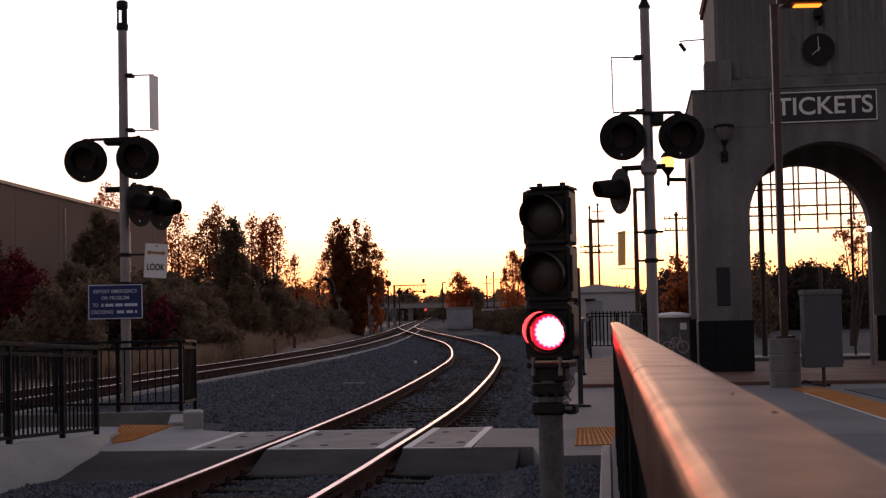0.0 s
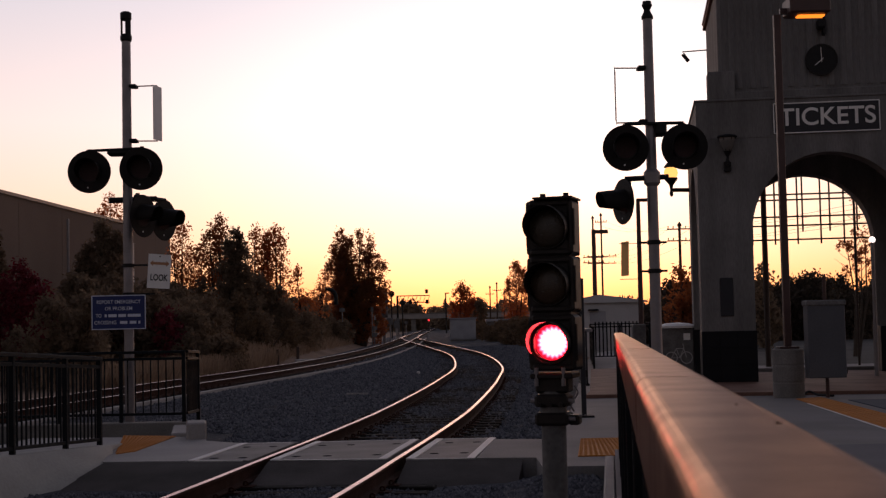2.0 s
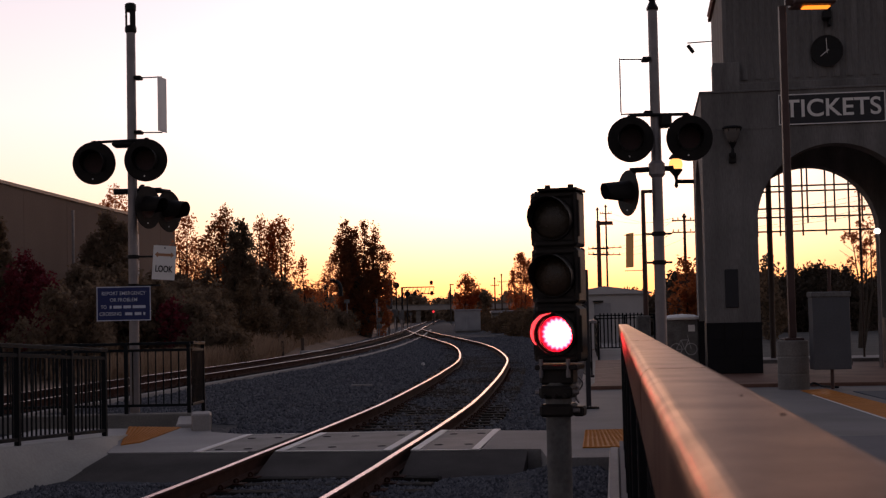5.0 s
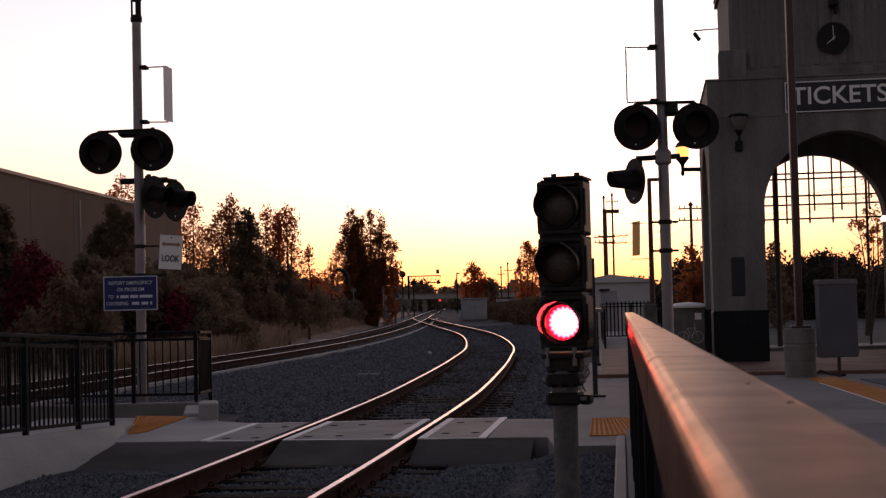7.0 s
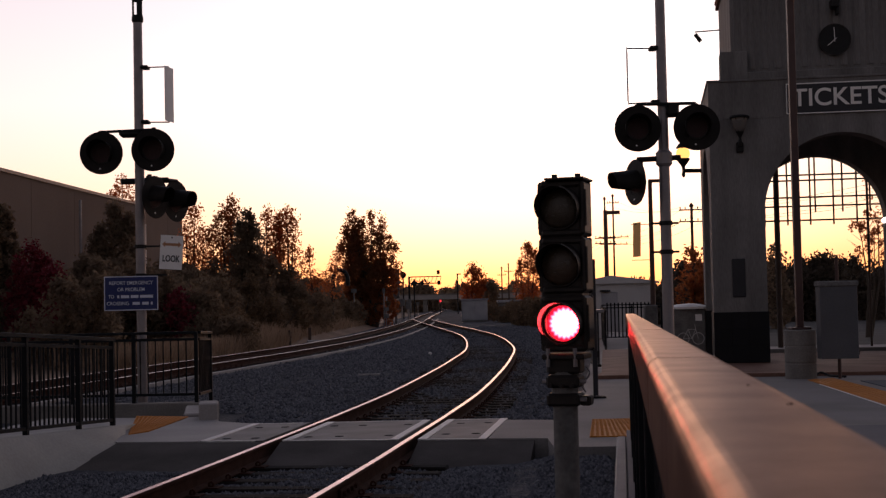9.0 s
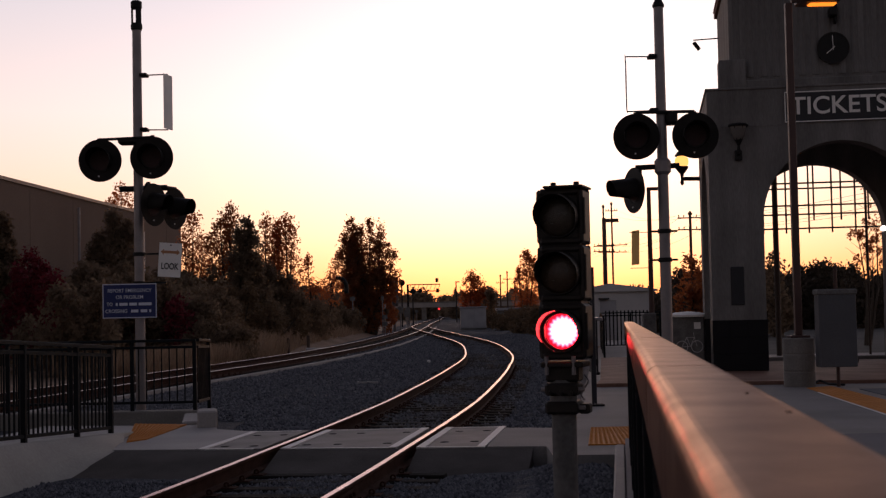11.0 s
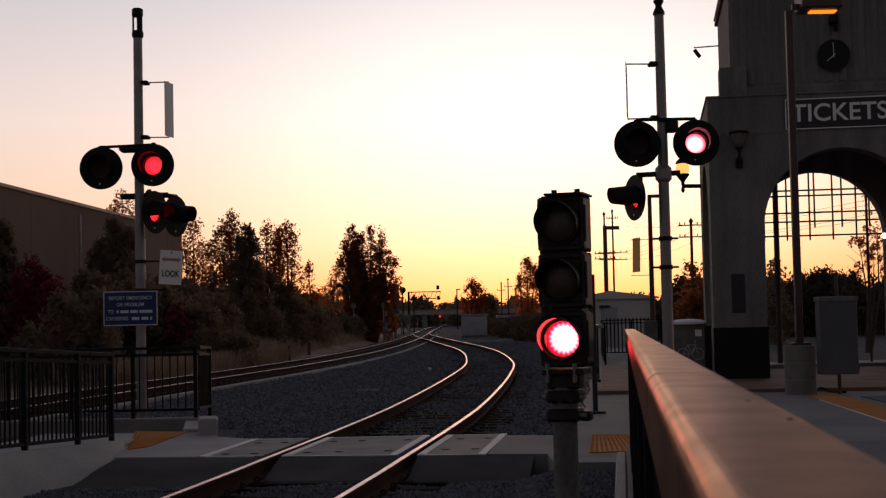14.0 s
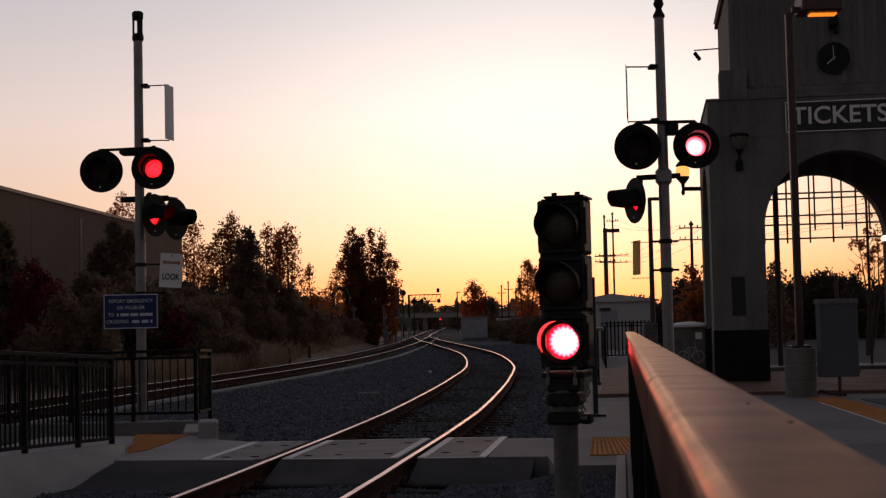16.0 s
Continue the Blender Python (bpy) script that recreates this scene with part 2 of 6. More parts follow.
LEAF_POPLAR = island_mat("poplar_leaf", (0.09, 0.06, 0.03), (0.17, 0.1, 0.05), 0.85, 0.65, (0.5, 0.15, 0.055))
BANNER = island_mat("thin_banner_cloth", (0.6, 0.5, 0.36), (0.6, 0.5, 0.36), 0.85, 0.85, (0.92, 0.72, 0.42))
PETAL = island_mat("crimson_blossom", (0.12, 0.008, 0.016), (0.24, 0.014, 0.03), 0.7, 0.2)
# darker leaf copy: the shade on the backlit hedge is put into its colour
LEAF_SHADED = island_mat("shaded_hedge_leaf", (0.07, 0.054, 0.04), (0.115, 0.085, 0.06), 0.95, 0.2)
STRAW = island_mat("dry_grass", (0.27, 0.175, 0.115), (0.44, 0.3, 0.2), 0.85, 0.25)
FLASHER_BLACK = mat("flat_black_enamel", (0.015, 0.012, 0.011), 0.6, var=0.3, scale=12, fine=90, bump=0.1, spec=0.2)
RED_LENS = mat("dark_red_lens", (0.04, 0.008, 0.007), 0.6, var=0.3, scale=30, fine=150, bump=0.3)
AMBER_LENS = mat("dark_amber_lens", (0.075, 0.047, 0.03), 0.25, var=0.3, scale=30, fine=150, bump=0.3)
GREEN_LENS = mat("dark_green_lens", (0.065, 0.05, 0.036), 0.25, var=0.3, scale=30, fine=150, bump=0.3)
RED_GLOW = glow("red_signal_light", (1.0, 0.055, 0.055), 45.0, (1.0, 0.01, 0.025), 0.09, 1.4, 0.62, 19)
FLASH_GLOW = glow("red_flasher_light", (1.0, 0.2, 0.24), 8.0, (1.0, 0.02, 0.04), 0.15, 1.2)
FLASH_GLOW_OFF_AXIS = glow("red_flasher_light_off_axis", (1.0, 0.014, 0.02), 3.6, (1.0, 0.012, 0.016), 0.15, 1.0)
AMBER_GLOW = glow("amber_lamp_light", (1.0, 0.45, 0.11), 1.35)
SODIUM_GLOW = glow("orange_lamp_light", (1.0, 0.24, 0.02), 1.3)
WHITE_GLOW = glow("white_lamp_light", (1.0, 0.95, 0.85), 4.0)
FAR_RED = glow("far_red_light", (1.0, 0.05, 0.06), 0.9)


# ---- mesh helpers ----
def mesh_of(bm, name, m, smooth=False):
    me = bpy.data.meshes.new(name)
    bm.to_mesh(me)
    bm.free()
    if smooth:
        for p in me.polygons:
            p.use_smooth = True
    for x in (m if isinstance(m, (list, tuple)) else (m,)):
        me.materials.append(x)
    return me


def part(name, bm, m, parent=None, label="", smooth=False, at=None):
    ob = new(name, mesh_of(bm, name, m, smooth))
    if parent:
        ob.parent = parent
    if at is not None:
        ob.matrix_basis = at
    return tagged(ob, label)


def thing(name, m, label, category, group="", kind=""):
    ob = new(name)
    ob.empty_display_size = 0.1
    ob.matrix_basis = m
    return tagged(ob, label, category, group, kind)


def structure(name, bm, m, label, category):
    return tagged(part(name, bm, m), label, category, "", "structure")


def box(bm, x0, x1, y0, y1, z0, z1, bevel=0.0, m=None):
    r = bmesh.ops.create_cube(bm, size=1)
    vs = r["verts"]
    bmesh.ops.scale(bm, vec=(x1 - x0, y1 - y0, z1 - z0), verts=vs)
    bmesh.ops.translate(bm, vec=((x0 + x1) / 2, (y0 + y1) / 2, (z0 + z1) / 2), verts=vs)
    if bevel:
        es = list({e for v in vs for e in v.link_edges})
        g = bmesh.ops.bevel(bm, geom=es, offset=bevel, segments=1, affect="EDGES")
        vs = list({v for f in g["faces"] for v in f.verts} | {v for v in vs if v.is_valid})
    if m is not None:
        bmesh.ops.transform(bm, matrix=m, verts=[v for v in vs if v.is_valid])
    return bm


def cyl(bm, p0, p1, r0, r1=None, seg=16):
    p0, p1 = Vector(p0), Vector(p1)
    d = p1 - p0
    m = Matrix.Translation((p0 + p1) / 2) @ d.to_track_quat("Z", "Y").to_matrix().to_4x4()
    bmesh.ops.create_cone(bm, cap_ends=True, segments=seg, radius1=r0, radius2=r0 if r1 is None else r1, depth=d.length, matrix=m)
    return bm


def lathe(bm, prof, seg=24, m=None, closed=False):
    """Turns (radius, height) points about the z axis."""
    m = m or Matrix()
    rings = []
    for r, z in prof:
        rings.append([bm.verts.new(m @ Vector((r * math.cos(2 * math.pi * i / seg), r * math.sin(2 * math.pi * i / seg), z))) for i in range(seg)])
    pairs = list(zip(rings, rings[1:])) + ([(rings[-1], rings[0])] if closed else [])
    for a, b in pairs:
        for i in range(seg):
            j = (i + 1) % seg
            bm.faces.new((a[i], a[j], b[j], b[i]))
    if not closed:
        for ring in (rings[0], rings[-1]):
            bm.faces.new(ring)
    bmesh.ops.recalc_face_normals(bm, faces=bm.faces)
    return bm


FRONT = Matrix.Rotation(radians(90), 4, "X")   # turns a lathe's +z to the front, -y


def prism(bm, pts, z0, z1):
    """A flat shape, given by its corners, raised from z0 to z1 (numbers or functions of x and y)."""
    g0 = z0 if callable(z0) else (lambda x, y: z0)
    g1 = z1 if callable(z1) else (lambda x, y: z1)
    lo = [bm.verts.new((x, y, g0(x, y))) for x, y in pts]
    hi = [bm.verts.new((x, y, g1(x, y))) for x, y in pts]
    bm.faces.new(hi)
    bm.faces.new(lo[::-1])
    for i in range(len(pts)):
        j = (i + 1) % len(pts)
        bm.faces.new((lo[i], lo[j], hi[j], hi[i]))
    bmesh.ops.recalc_face_normals(bm, faces=bm.faces)
    return bm


def sweep(bm, path, prof, closed=True):
    """Carries a profile of (sideways, up) points along a path of places."""
    rings = []
    for i, p in enumerate(path):
        d = (Vector(path[min(i + 1, len(path) - 1)]) - Vector(path[max(i - 1, 0)])).normalized()
        side = d.cross(Vector((0, 0, 1))).normalized()
        up = side.cross(d)
        rings.append([bm.verts.new(Vector(p) + side * a + up * b) for a, b in prof])
    n = len(prof)
    for a, b in zip(rings, rings[1:]):
        for i in range(n if closed else n - 1):
            j = (i + 1) % n
            bm.faces.new((a[i], a[j], b[j], b[i]))
    if closed:
        bm.faces.new(rings[0]), bm.faces.new(rings[-1])
    bmesh.ops.recalc_face_normals(bm, faces=bm.faces)
    return bm


def spline(knots, step=1.5):
    """A smooth line through a few knots (Catmull-Rom)."""
    k = [Vector((*p, 0)) for p in knots]
    k = [2 * k[0] - k[1]] + k + [2 * k[-1] - k[-2]]
    out = []
    for i in range(1, len(k) - 2):
        a, b, c, d = k[i - 1:i + 3]
        n = max(2, int((c - b).length / step))
        for j in range(n):
            t = j / n
            out.append(0.5 * (2 * b + (c - a) * t + (2 * a - 5 * b + 4 * c - d) * t * t + (3 * b - a - 3 * c + d) * t ** 3))
    return out + [k[-2]]


def aside(path, off, z=0.0):
    res = []
    for i, p in enumerate(path):
        d = (path[min(i + 1, len(path) - 1)] - path[max(i - 1, 0)]).normalized()
        res.append((p.x + d.y * off, p.y - d.x * off, z))
    return res


def letters(text, size, m, parent, name="lettering", mat_=None, width=None, label="", bold=0.02):
    cu = bpy.data.curves.new("writing", "FONT")
    cu.body, cu.size, cu.align_x, cu.align_y, cu.extrude, cu.offset = text, size, "CENTER", "CENTER", 0.002, bold * size
    tmp = bpy.data.objects.new("writing", cu)
    scene.collection.objects.link(tmp)
    me = bpy.data.meshes.new_from_object(tmp.evaluated_get(bpy.context.evaluated_depsgraph_get()))
    bpy.data.objects.remove(tmp)
    me.transform(Matrix.Rotation(radians(90), 4, "X"))
    if width:
        xs = [v.co.x for v in me.vertices]
        me.transform(Matrix.Diagonal((width / (max(xs) - min(xs)), 1, 1, 1)))
    me.materials.clear()
    me.materials.append(mat_ or LETTER)
    me.name = name
    ob = new(name, me)
    ob.parent, ob.matrix_basis = parent, m
    return tagged(ob, label)


def quads(verts, name, m, parent=None):
    """One mesh of loose four-cornered pieces from an array (pieces, 4, 3)."""
    n = len(verts)
    me = bpy.data.meshes.new(name)
    me.from_pydata(verts.reshape(-1, 3).tolist(), [], np.arange(4 * n).reshape(-1, 4).tolist())
    me.materials.append(m)
    ob = new(name, me)
    if parent:
        ob.parent = parent
    return ob


# ---- ground, track beds and pavements ----
LINE_A = spline([(-4.6, -8), (-2.85, 4), (-1.69, 12.1), (-1.3, 15.1), (-0.7, 19.9), (-0.15, 25.2), (0.68, 36), (1.2, 47), (1.05, 64), (-0.25, 85.7), (-1.75, 109), (-3.0, 135), (-3.1, 165)])
LINE_B = spline([(-15.0, -10), (-9.6, 20), (-6.75, 39.5), (-5.75, 47), (-4.75, 57), (-3.95, 71), (-3.3, 95), (-3.1, 125), (-3.05, 150), (-2.9, 190), (-2.2, 300), (-1.0, 460)], 2.5)
RAIL_DIR = Vector((0.1197, 1.0, -0.0118))


def bed_edge(y):
    """The right-hand rim of the ballast."""
    if y < 14.2:
        return 0.115 * y - 0.06
    return np.interp(y, [14.2, 17.3, 19.6, 46.5, 60, 140, 500], [1.15, 1.15, 1.6, 4.6, 5.4, 4.0, 6.0])


def make_ground():
    bm = bmesh.new()
    rng = np.random.default_rng(3)
    rs = [0, 12, 25, 40, 60, 90, 130, 180, 260, 400, 700, 1300, 2600]
    rings = []
    for r in rs[1:]:
        rings.append([bm.verts.new((r * math.cos(k * math.pi / 24), 60 + r * math.sin(k * math.pi / 24), -0.42 + (0.12 * rng.normal() if 20 < r < 300 else 0) * 0.5)) for k in range(48)])
    mid = bm.verts.new((0, 60, -0.42))
    for k in range(48):
        bm.faces.new((mid, rings[0][k], rings[0][(k + 1) % 48]))
        for p, q in zip(rings, rings[1:]):
            bm.faces.new((p[k], q[k], q[(k + 1) % 48], p[(k + 1) % 48]))
    structure("ground", bm, DIRT, "dry brown dirt reaching to the horizon", "ground")


def bed_z(x, y):
    low = -0.205
    if y < 14.4 and x > 0.6:
        low += 0.1 * min(1.0, (x - 0.6) / 0.4)
    return low + 0.035 * noise.noise((x * 0.7, y * 0.5, 1.3)) + 0.02 * noise.noise((x * 3, y * 3, 7))


def bank_z(x, y):
    """The dirt bank that rises beside the second track."""
    b = float(np.interp(y, [q.y for q in LINE_B], [q.x for q in LINE_B])) - 2.25
    u = min(1.0, max(0.0, (b - x) / 3.4))
    v = min(1.0, max(0.0, (y - 54) / 14)) * min(1.0, max(0.0, (150 - y) / 20))
    return -0.42 + 0.85 * v * u * u * (3 - 2 * u) + 0.1 * v * u * noise.noise((x * 0.6, y * 0.25, 4.0))


def make_bank():
    bm = bmesh.new()
    rows = []
    for y in np.arange(52, 152, 2.0):
        b = float(np.interp(y, [q.y for q in LINE_B], [q.x for q in LINE_B])) - 2.25
        rows.append([bm.verts.new((b - o, y, bank_z(b - o, y) + 0.012)) for o in (-0.1, 0.3, 0.8, 1.3, 1.8, 2.4, 3.0, 3.6, 5, 7, 10)])
    for p, q in zip(rows, rows[1:]):
        for i in range(len(p) - 1):
            bm.faces.new((p[i], q[i], q[i + 1], p[i + 1]))
    bmesh.ops.recalc_face_normals(bm, faces=bm.faces)
    structure("ground_bank", bm, DIRT, "bare dry dirt bank beside the second track", "bank")


def make_ballast():
    bm = bmesh.new()
    ys = list(np.arange(-9, 60, 0.6)) + list(np.arange(60, 200, 4.0)) + [240, 320, 460]
    bx = [(p.x, p.y) for p in LINE_B]
    grid = []
    for y in ys:
        left = np.interp(y, [q[1] for q in bx], [q[0] for q in bx]) - (2.2 if y < 120 else 3.0)
        right = bed_edge(y) + (0.1 if y < 60 else 0)
        grid.append([bm.verts.new((x, y, bed_z(x, y))) for x in np.linspace(left, right, 40)])
    for p, q in zip(grid, grid[1:]):
        for i in range(len(p) - 1):
            bm.faces.new((p[i], p[i + 1], q[i + 1], q[i]))
    ob = structure("ground_ballast", bm, BALLAST, "grey crushed-stone ballast bed between the tracks", "ballast")
    rng = np.random.default_rng(5)
    n = 120000
    y = 11.0 + 80 * rng.random(n) ** 2.3
    y[:36000] = -7 + 21.4 * rng.random(36000) ** 0.6
    x = np.empty(n)
    for i in range(n):
        lo, hi = (-5.5 if y[i] < 19 else float(np.interp(y[i], [19, 30, 40, 60, 91], [-8.0, -6.6, -5.2, -3.6, -2.6]))), min(bed_edge(y[i]), 0.8 + 0.05 * y[i])
        x[i] = lo + (hi - lo) * rng.random()
    ok = ~((y > 14.3) & (y < 18.3) & (x > -5.2)) & ~((y < 22.0) & (x < -3.2) & (y > 14.3)) & ~((y < 18) & (x < -4.2))
    x, y = x[ok], y[ok]
    n = len(x)
    z = np.array([bed_z(a, b) for a, b in zip(x, y)]) + 0.008
    s = rng.uniform(0.018, 0.038, (n, 1, 1)) * np.where(y < 14.5, 0.62, 1.0)[:, None, None] * (1 + np.clip((y - 30) / 60, 0, 1))[:, None, None] * np.where(rng.random((n, 1, 1)) < 0.04, 1.6, 1.0)
    base = np.array([(1, 0, 0), (0, 1, 0), (-1, 0, 0), (0, -1, 0), (0.2, 0.1, 0.9), (0, 0.2, -0.8)], float)
    sh = base[None] * (0.7 + 0.6 * rng.random((n, 6, 1)))
    ang = rng.random(n) * 6.283
    c, d = np.cos(ang)[:, None], np.sin(ang)[:, None]
    v = np.stack((sh[..., 0] * c - sh[..., 1] * d, sh[..., 0] * d + sh[..., 1] * c, sh[..., 2]), -1) * s
    v += np.stack((x, y, z), -1)[:, None]
    tri = np.array([(0, 1, 4), (1, 2, 4), (2, 3, 4), (3, 0, 4), (1, 0, 5), (2, 1, 5), (3, 2, 5), (0, 3, 5)])
    f = (tri[None] + 6 * np.arange(n)[:, None, None]).reshape(-1, 3)
    me = bpy.data.meshes.new("ballast_stones")
    me.from_pydata(v.reshape(-1, 3).tolist(), [], f.tolist())
    me.materials.append(STONES)
    tagged(new("ballast_stones", me), "loose grey crushed stones lying on the track bed", "stones", "", "stuff")


RAIL_HEAD = [(-0.027, -0.012), (-0.027, -0.001), (-0.023, 0.0), (0.023, 0.0), (0.027, -0.001), (0.027, -0.012)]
RAIL_BODY = [(-0.03, -0.004), (-0.036, -0.01), (-0.036, -0.03), (-0.028, -0.042), (-0.009, -0.05), (-0.009, -0.14), (-0.075, -0.16), (-0.075, -0.172),
             (0.075, -0.172), (0.075, -0.16), (0.009, -0.14), (0.009, -0.05), (0.028, -0.042), (0.036, -0.03), (0.036, -0.01), (0.03, -0.004)]


def make_tie():
    bm = bmesh.new()
    box(bm, -1.3, 1.3, -0.115, 0.115, -0.36, -0.176, 0.012)
    return mesh_of(bm, "tie", TIE_WOOD)


def make_track(line, label, ties, skip, head=None):
    t = thing("railway_track", Matrix(), label, "railway track", "railway tracks")
    for side in (-0.752, 0.752):
        p = aside(line, side)
        b = part("rail", sweep(bmesh.new(), p, RAIL_BODY), RUST, t, "rusty steel rail with a polished head")
        part("rail_head", sweep(bmesh.new(), p, RAIL_HEAD), head or WORN_STEEL, b, "rail head worn bright by wheels, glint tint in its colour")
    tie_mesh = make_tie()
    plate = mesh_of(box(bmesh.new(), -0.19, 0.19, -0.09, 0.09, -0.176, -0.165, 0.003), "tie_plate", RUST)
    clip = mesh_of(lathe(bmesh.new(), [(0.014, -0.014), (0.03, -0.014), (0.03, 0.014), (0.014, 0.014)], 9, Matrix.Translation((0, 0, -0.145)) @ FRONT, True), "rail_clip", RUST)
    run = 0.0
    for i in range(1, len(line)):
        d = line[i] - line[i - 1]
        u = d.normalized()
        run += d.length
        while run > 0.54 and ties > 0:
            run -= 0.54
            c = line[i] - u * run
            if c.y < -7.5 or skip[0] < c.y < skip[1]:
                continue
            ties -= 1
            k = new("tie", tie_mesh)
            k.parent = t
            k.matrix_basis = Matrix.Translation(c) @ Matrix.Rotation(math.atan2(u.y, u.x) - math.pi / 2, 4, "Z")
            if c.y < 40:
                for e in (-0.752, 0.752):
                    q = new("tie_plate", plate)
                    q.parent, q.matrix_basis = k, Matrix.Translation((e, 0, 0))
                    for o in (-0.1, 0.1):
                        q = new("rail_clip", clip)
                        q.parent, q.matrix_basis = k, Matrix.Translation((e + o, 0, 0))
    return t


def make_joint_bar(line, side, y):
    p = min(line, key=lambda q: abs(q.y - y))
    c = aside(line, side)[line.index(p)]
    th = thing("rail_joint_bar", Matrix.Translation((c[0], c[1], 0)) @ Matrix.Rotation(radians(-7.5), 4, "Z"), "rusty bolted joint bar on the rail", "joint bar")
    for e in (-1, 1):
        b = part("bar", box(bmesh.new(), min(e * 0.012, e * 0.035), max(e * 0.012, e * 0.035), -0.32, 0.32, -0.135, -0.055, 0.008), RUST, th)
        for k in range(4):
            part("bolt", cyl(bmesh.new(), (e * 0.03, -0.24 + 0.16 * k, -0.095), (e * 0.062, -0.24 + 0.16 * k, -0.095), 0.02, seg=6), RUST, b)


def track_x(y, off):
    pts = aside(LINE_A, off)
    return float(np.interp(y, [q[1] for q in pts], [q[0] for q in pts]))


def make_crossing():
    """Concrete panels between and beside the rails, with pale steel edge strips and lifting holes."""
    far = 17.8
    near_y = lambda x: 15.2 - 0.13 * (x - 0.3)
    whole = thing("pedestrian_crossing", Matrix(), "concrete pedestrian crossing of panels set between the rails", "crossing")
    for name, a, b, n in (("gauge", -0.64, 0.64, 2), ("field", -1.57, -0.86, 1), ("field", 0.86, 1.6, 1)):
        def corner(o, y):
            """The point at offset o; y counts from the near edge when it is small."""
            if y < 5:
                yn = near_y(track_x(15.4, o)) + y
                return (track_x(yn, o), yn)
            return (track_x(y, o), y)

        near = 0.0
        t = part("panel", prism(bmesh.new(), [corner(a, near), corner(b, near), corner(b, far), corner(a, far)], -0.17, -0.008), PANEL, whole)
        w = 0.085
        for o in ((a, b) if name == "gauge" else ((a,) if a < 0 else (a, b))):
            i = o - w if o == b else o
            part("edge_strip", prism(bmesh.new(), [corner(i, near), corner(i + w, near), corner(i + w, far), corner(i, far)], -0.02, 0.002), WHITE_PAINT, t, "pale worn edge strip")
        if name == "field" and a < 0:
            i = b - w
            part("edge_strip", prism(bmesh.new(), [corner(i, near), corner(b, near), corner(b, far), corner(i, far)], -0.02, -0.002), PANEL, t)
        for y in (near, far - 0.04):
            part("end_angle", prism(bmesh.new(), [corner(a + w, y), corner(b - w, y), corner(b - w, y + 0.045), corner(a + w, y + 0.045)], -0.02, -0.002), WHITE_PAINT, t)
        for fy in (0.22, 0.78):
            for fx in ((0.15, 0.42, 0.85) if name == "gauge" else (0.3, 0.75)):
                y = 15.35 + fy * (far - 15.35)
                x = track_x(y, a + fx * (b - a))
                part("lifting_hole", cyl(bmesh.new(), (x, y, -0.02), (x, y, -0.005), 0.05, seg=14), HOLE, t, "dark round lifting hole")
    # asphalt shoulder sloping down to the ballast before the panels
    for x0, x1 in ((-3.76, -2.08), (-1.91, -0.55), (-0.4, 0.84)):
        x0b, x1b = x0 - 0.12, x1 - 0.12
        if x0 == -3.76:
            x0b = -4.1
        yl, yr = near_y(x0) - 0.012, near_y(x1) - 0.012
        bm = bmesh.new()
        lo = [(x0b - 0.02, 14.35, -0.34), (x1b, 14.35, -0.34), (x1, yr, -0.34), (x0, yl, -0.34)]
        hi = [(x0b - 0.02, 14.35, -0.27), (x1b, 14.35, -0.27), (x1, yr, -0.015), (x0, yl, -0.015)]
        V = [bm.verts.new(v) for v in lo + hi]
        for q in ((4, 5, 6, 7), (0, 1, 5, 4), (1, 2, 6, 5), (2, 3, 7, 6), (3, 0, 4, 7)):
            bm.faces.new([V[i] for i in q])
        bmesh.ops.recalc_face_normals(bm, faces=bm.faces)
        structure("pavement_asphalt_apron", bm, ASPHALT, "dark asphalt apron sloping down to the ballast", "asphalt apron")
    # plain pavement either side of the panels
    bm = prism(bmesh.new(), [(track_x(15.58, -1.59), near_y(track_x(15.58, -1.59))), (track_x(17.85, -1.59), 17.85), (-3.05, 18.3), (-3.2, 19.0), (-5.6, 19.4), (-5.9, 16.6), (-4.2, 16.2), (-3.76, near_y(-3.76))], -0.3, -0.004)
    structure("pavement_left", bm, CONCRETE, "grey concrete walkway leading up to the crossing", "pavement")
    bm = prism(bmesh.new(), [(track_x(15.2, 1.62), 15.2), (0.98, 15.1), (0.98, 14.15), (1.72, 14.1), (9.0, 14.1), (9.0, 60), (6.6, 60), (4.7, 46.5), (1.7, 19.6), (1.2, 17.4), (track_x(17.4, 1.62), 17.55)],
               -0.3, lambda x, y: 0.0 if y < 30 else 0.04)
    structure("pavement_right", bm, WALK, "grey concrete walkway beside the platform", "pavement")


def make_tactile(pts, z, cols, rows, name_label):
    """A sheet of raised domes on the corners p0 (near left), p1 (near right), p2 (far right), p3 (far left)."""
    t = thing("tactile_paving", Matrix(), name_label, "tactile paving", "tactile strips")
    part("sheet", prism(bmesh.new(), pts, z, z + 0.012), TACTILE, t)
    dome = mesh_of(lathe(bmesh.new(), [(0.02, 0.0), (0.017, 0.004), (0.01, 0.006)], 8), "dome", TACTILE)
    p = [Vector((*q, 0)) for q in pts]
    for i in range(cols):
        for j in range(rows):
            u, v = (i + 0.5) / cols, (j + 0.5) / rows
            c = (p[0] * (1 - u) + p[1] * u) * (1 - v) + (p[3] * (1 - u) + p[2] * u) * v
            d = new("dome", dome)
            d.parent, d.location = t, (c.x, c.y, z + 0.0125)


def plaza_z(x, y):
    return float(np.interp(y, [-8, 0, 13, 14.1], [0.3, 0.3, 0.19, 0.16]))


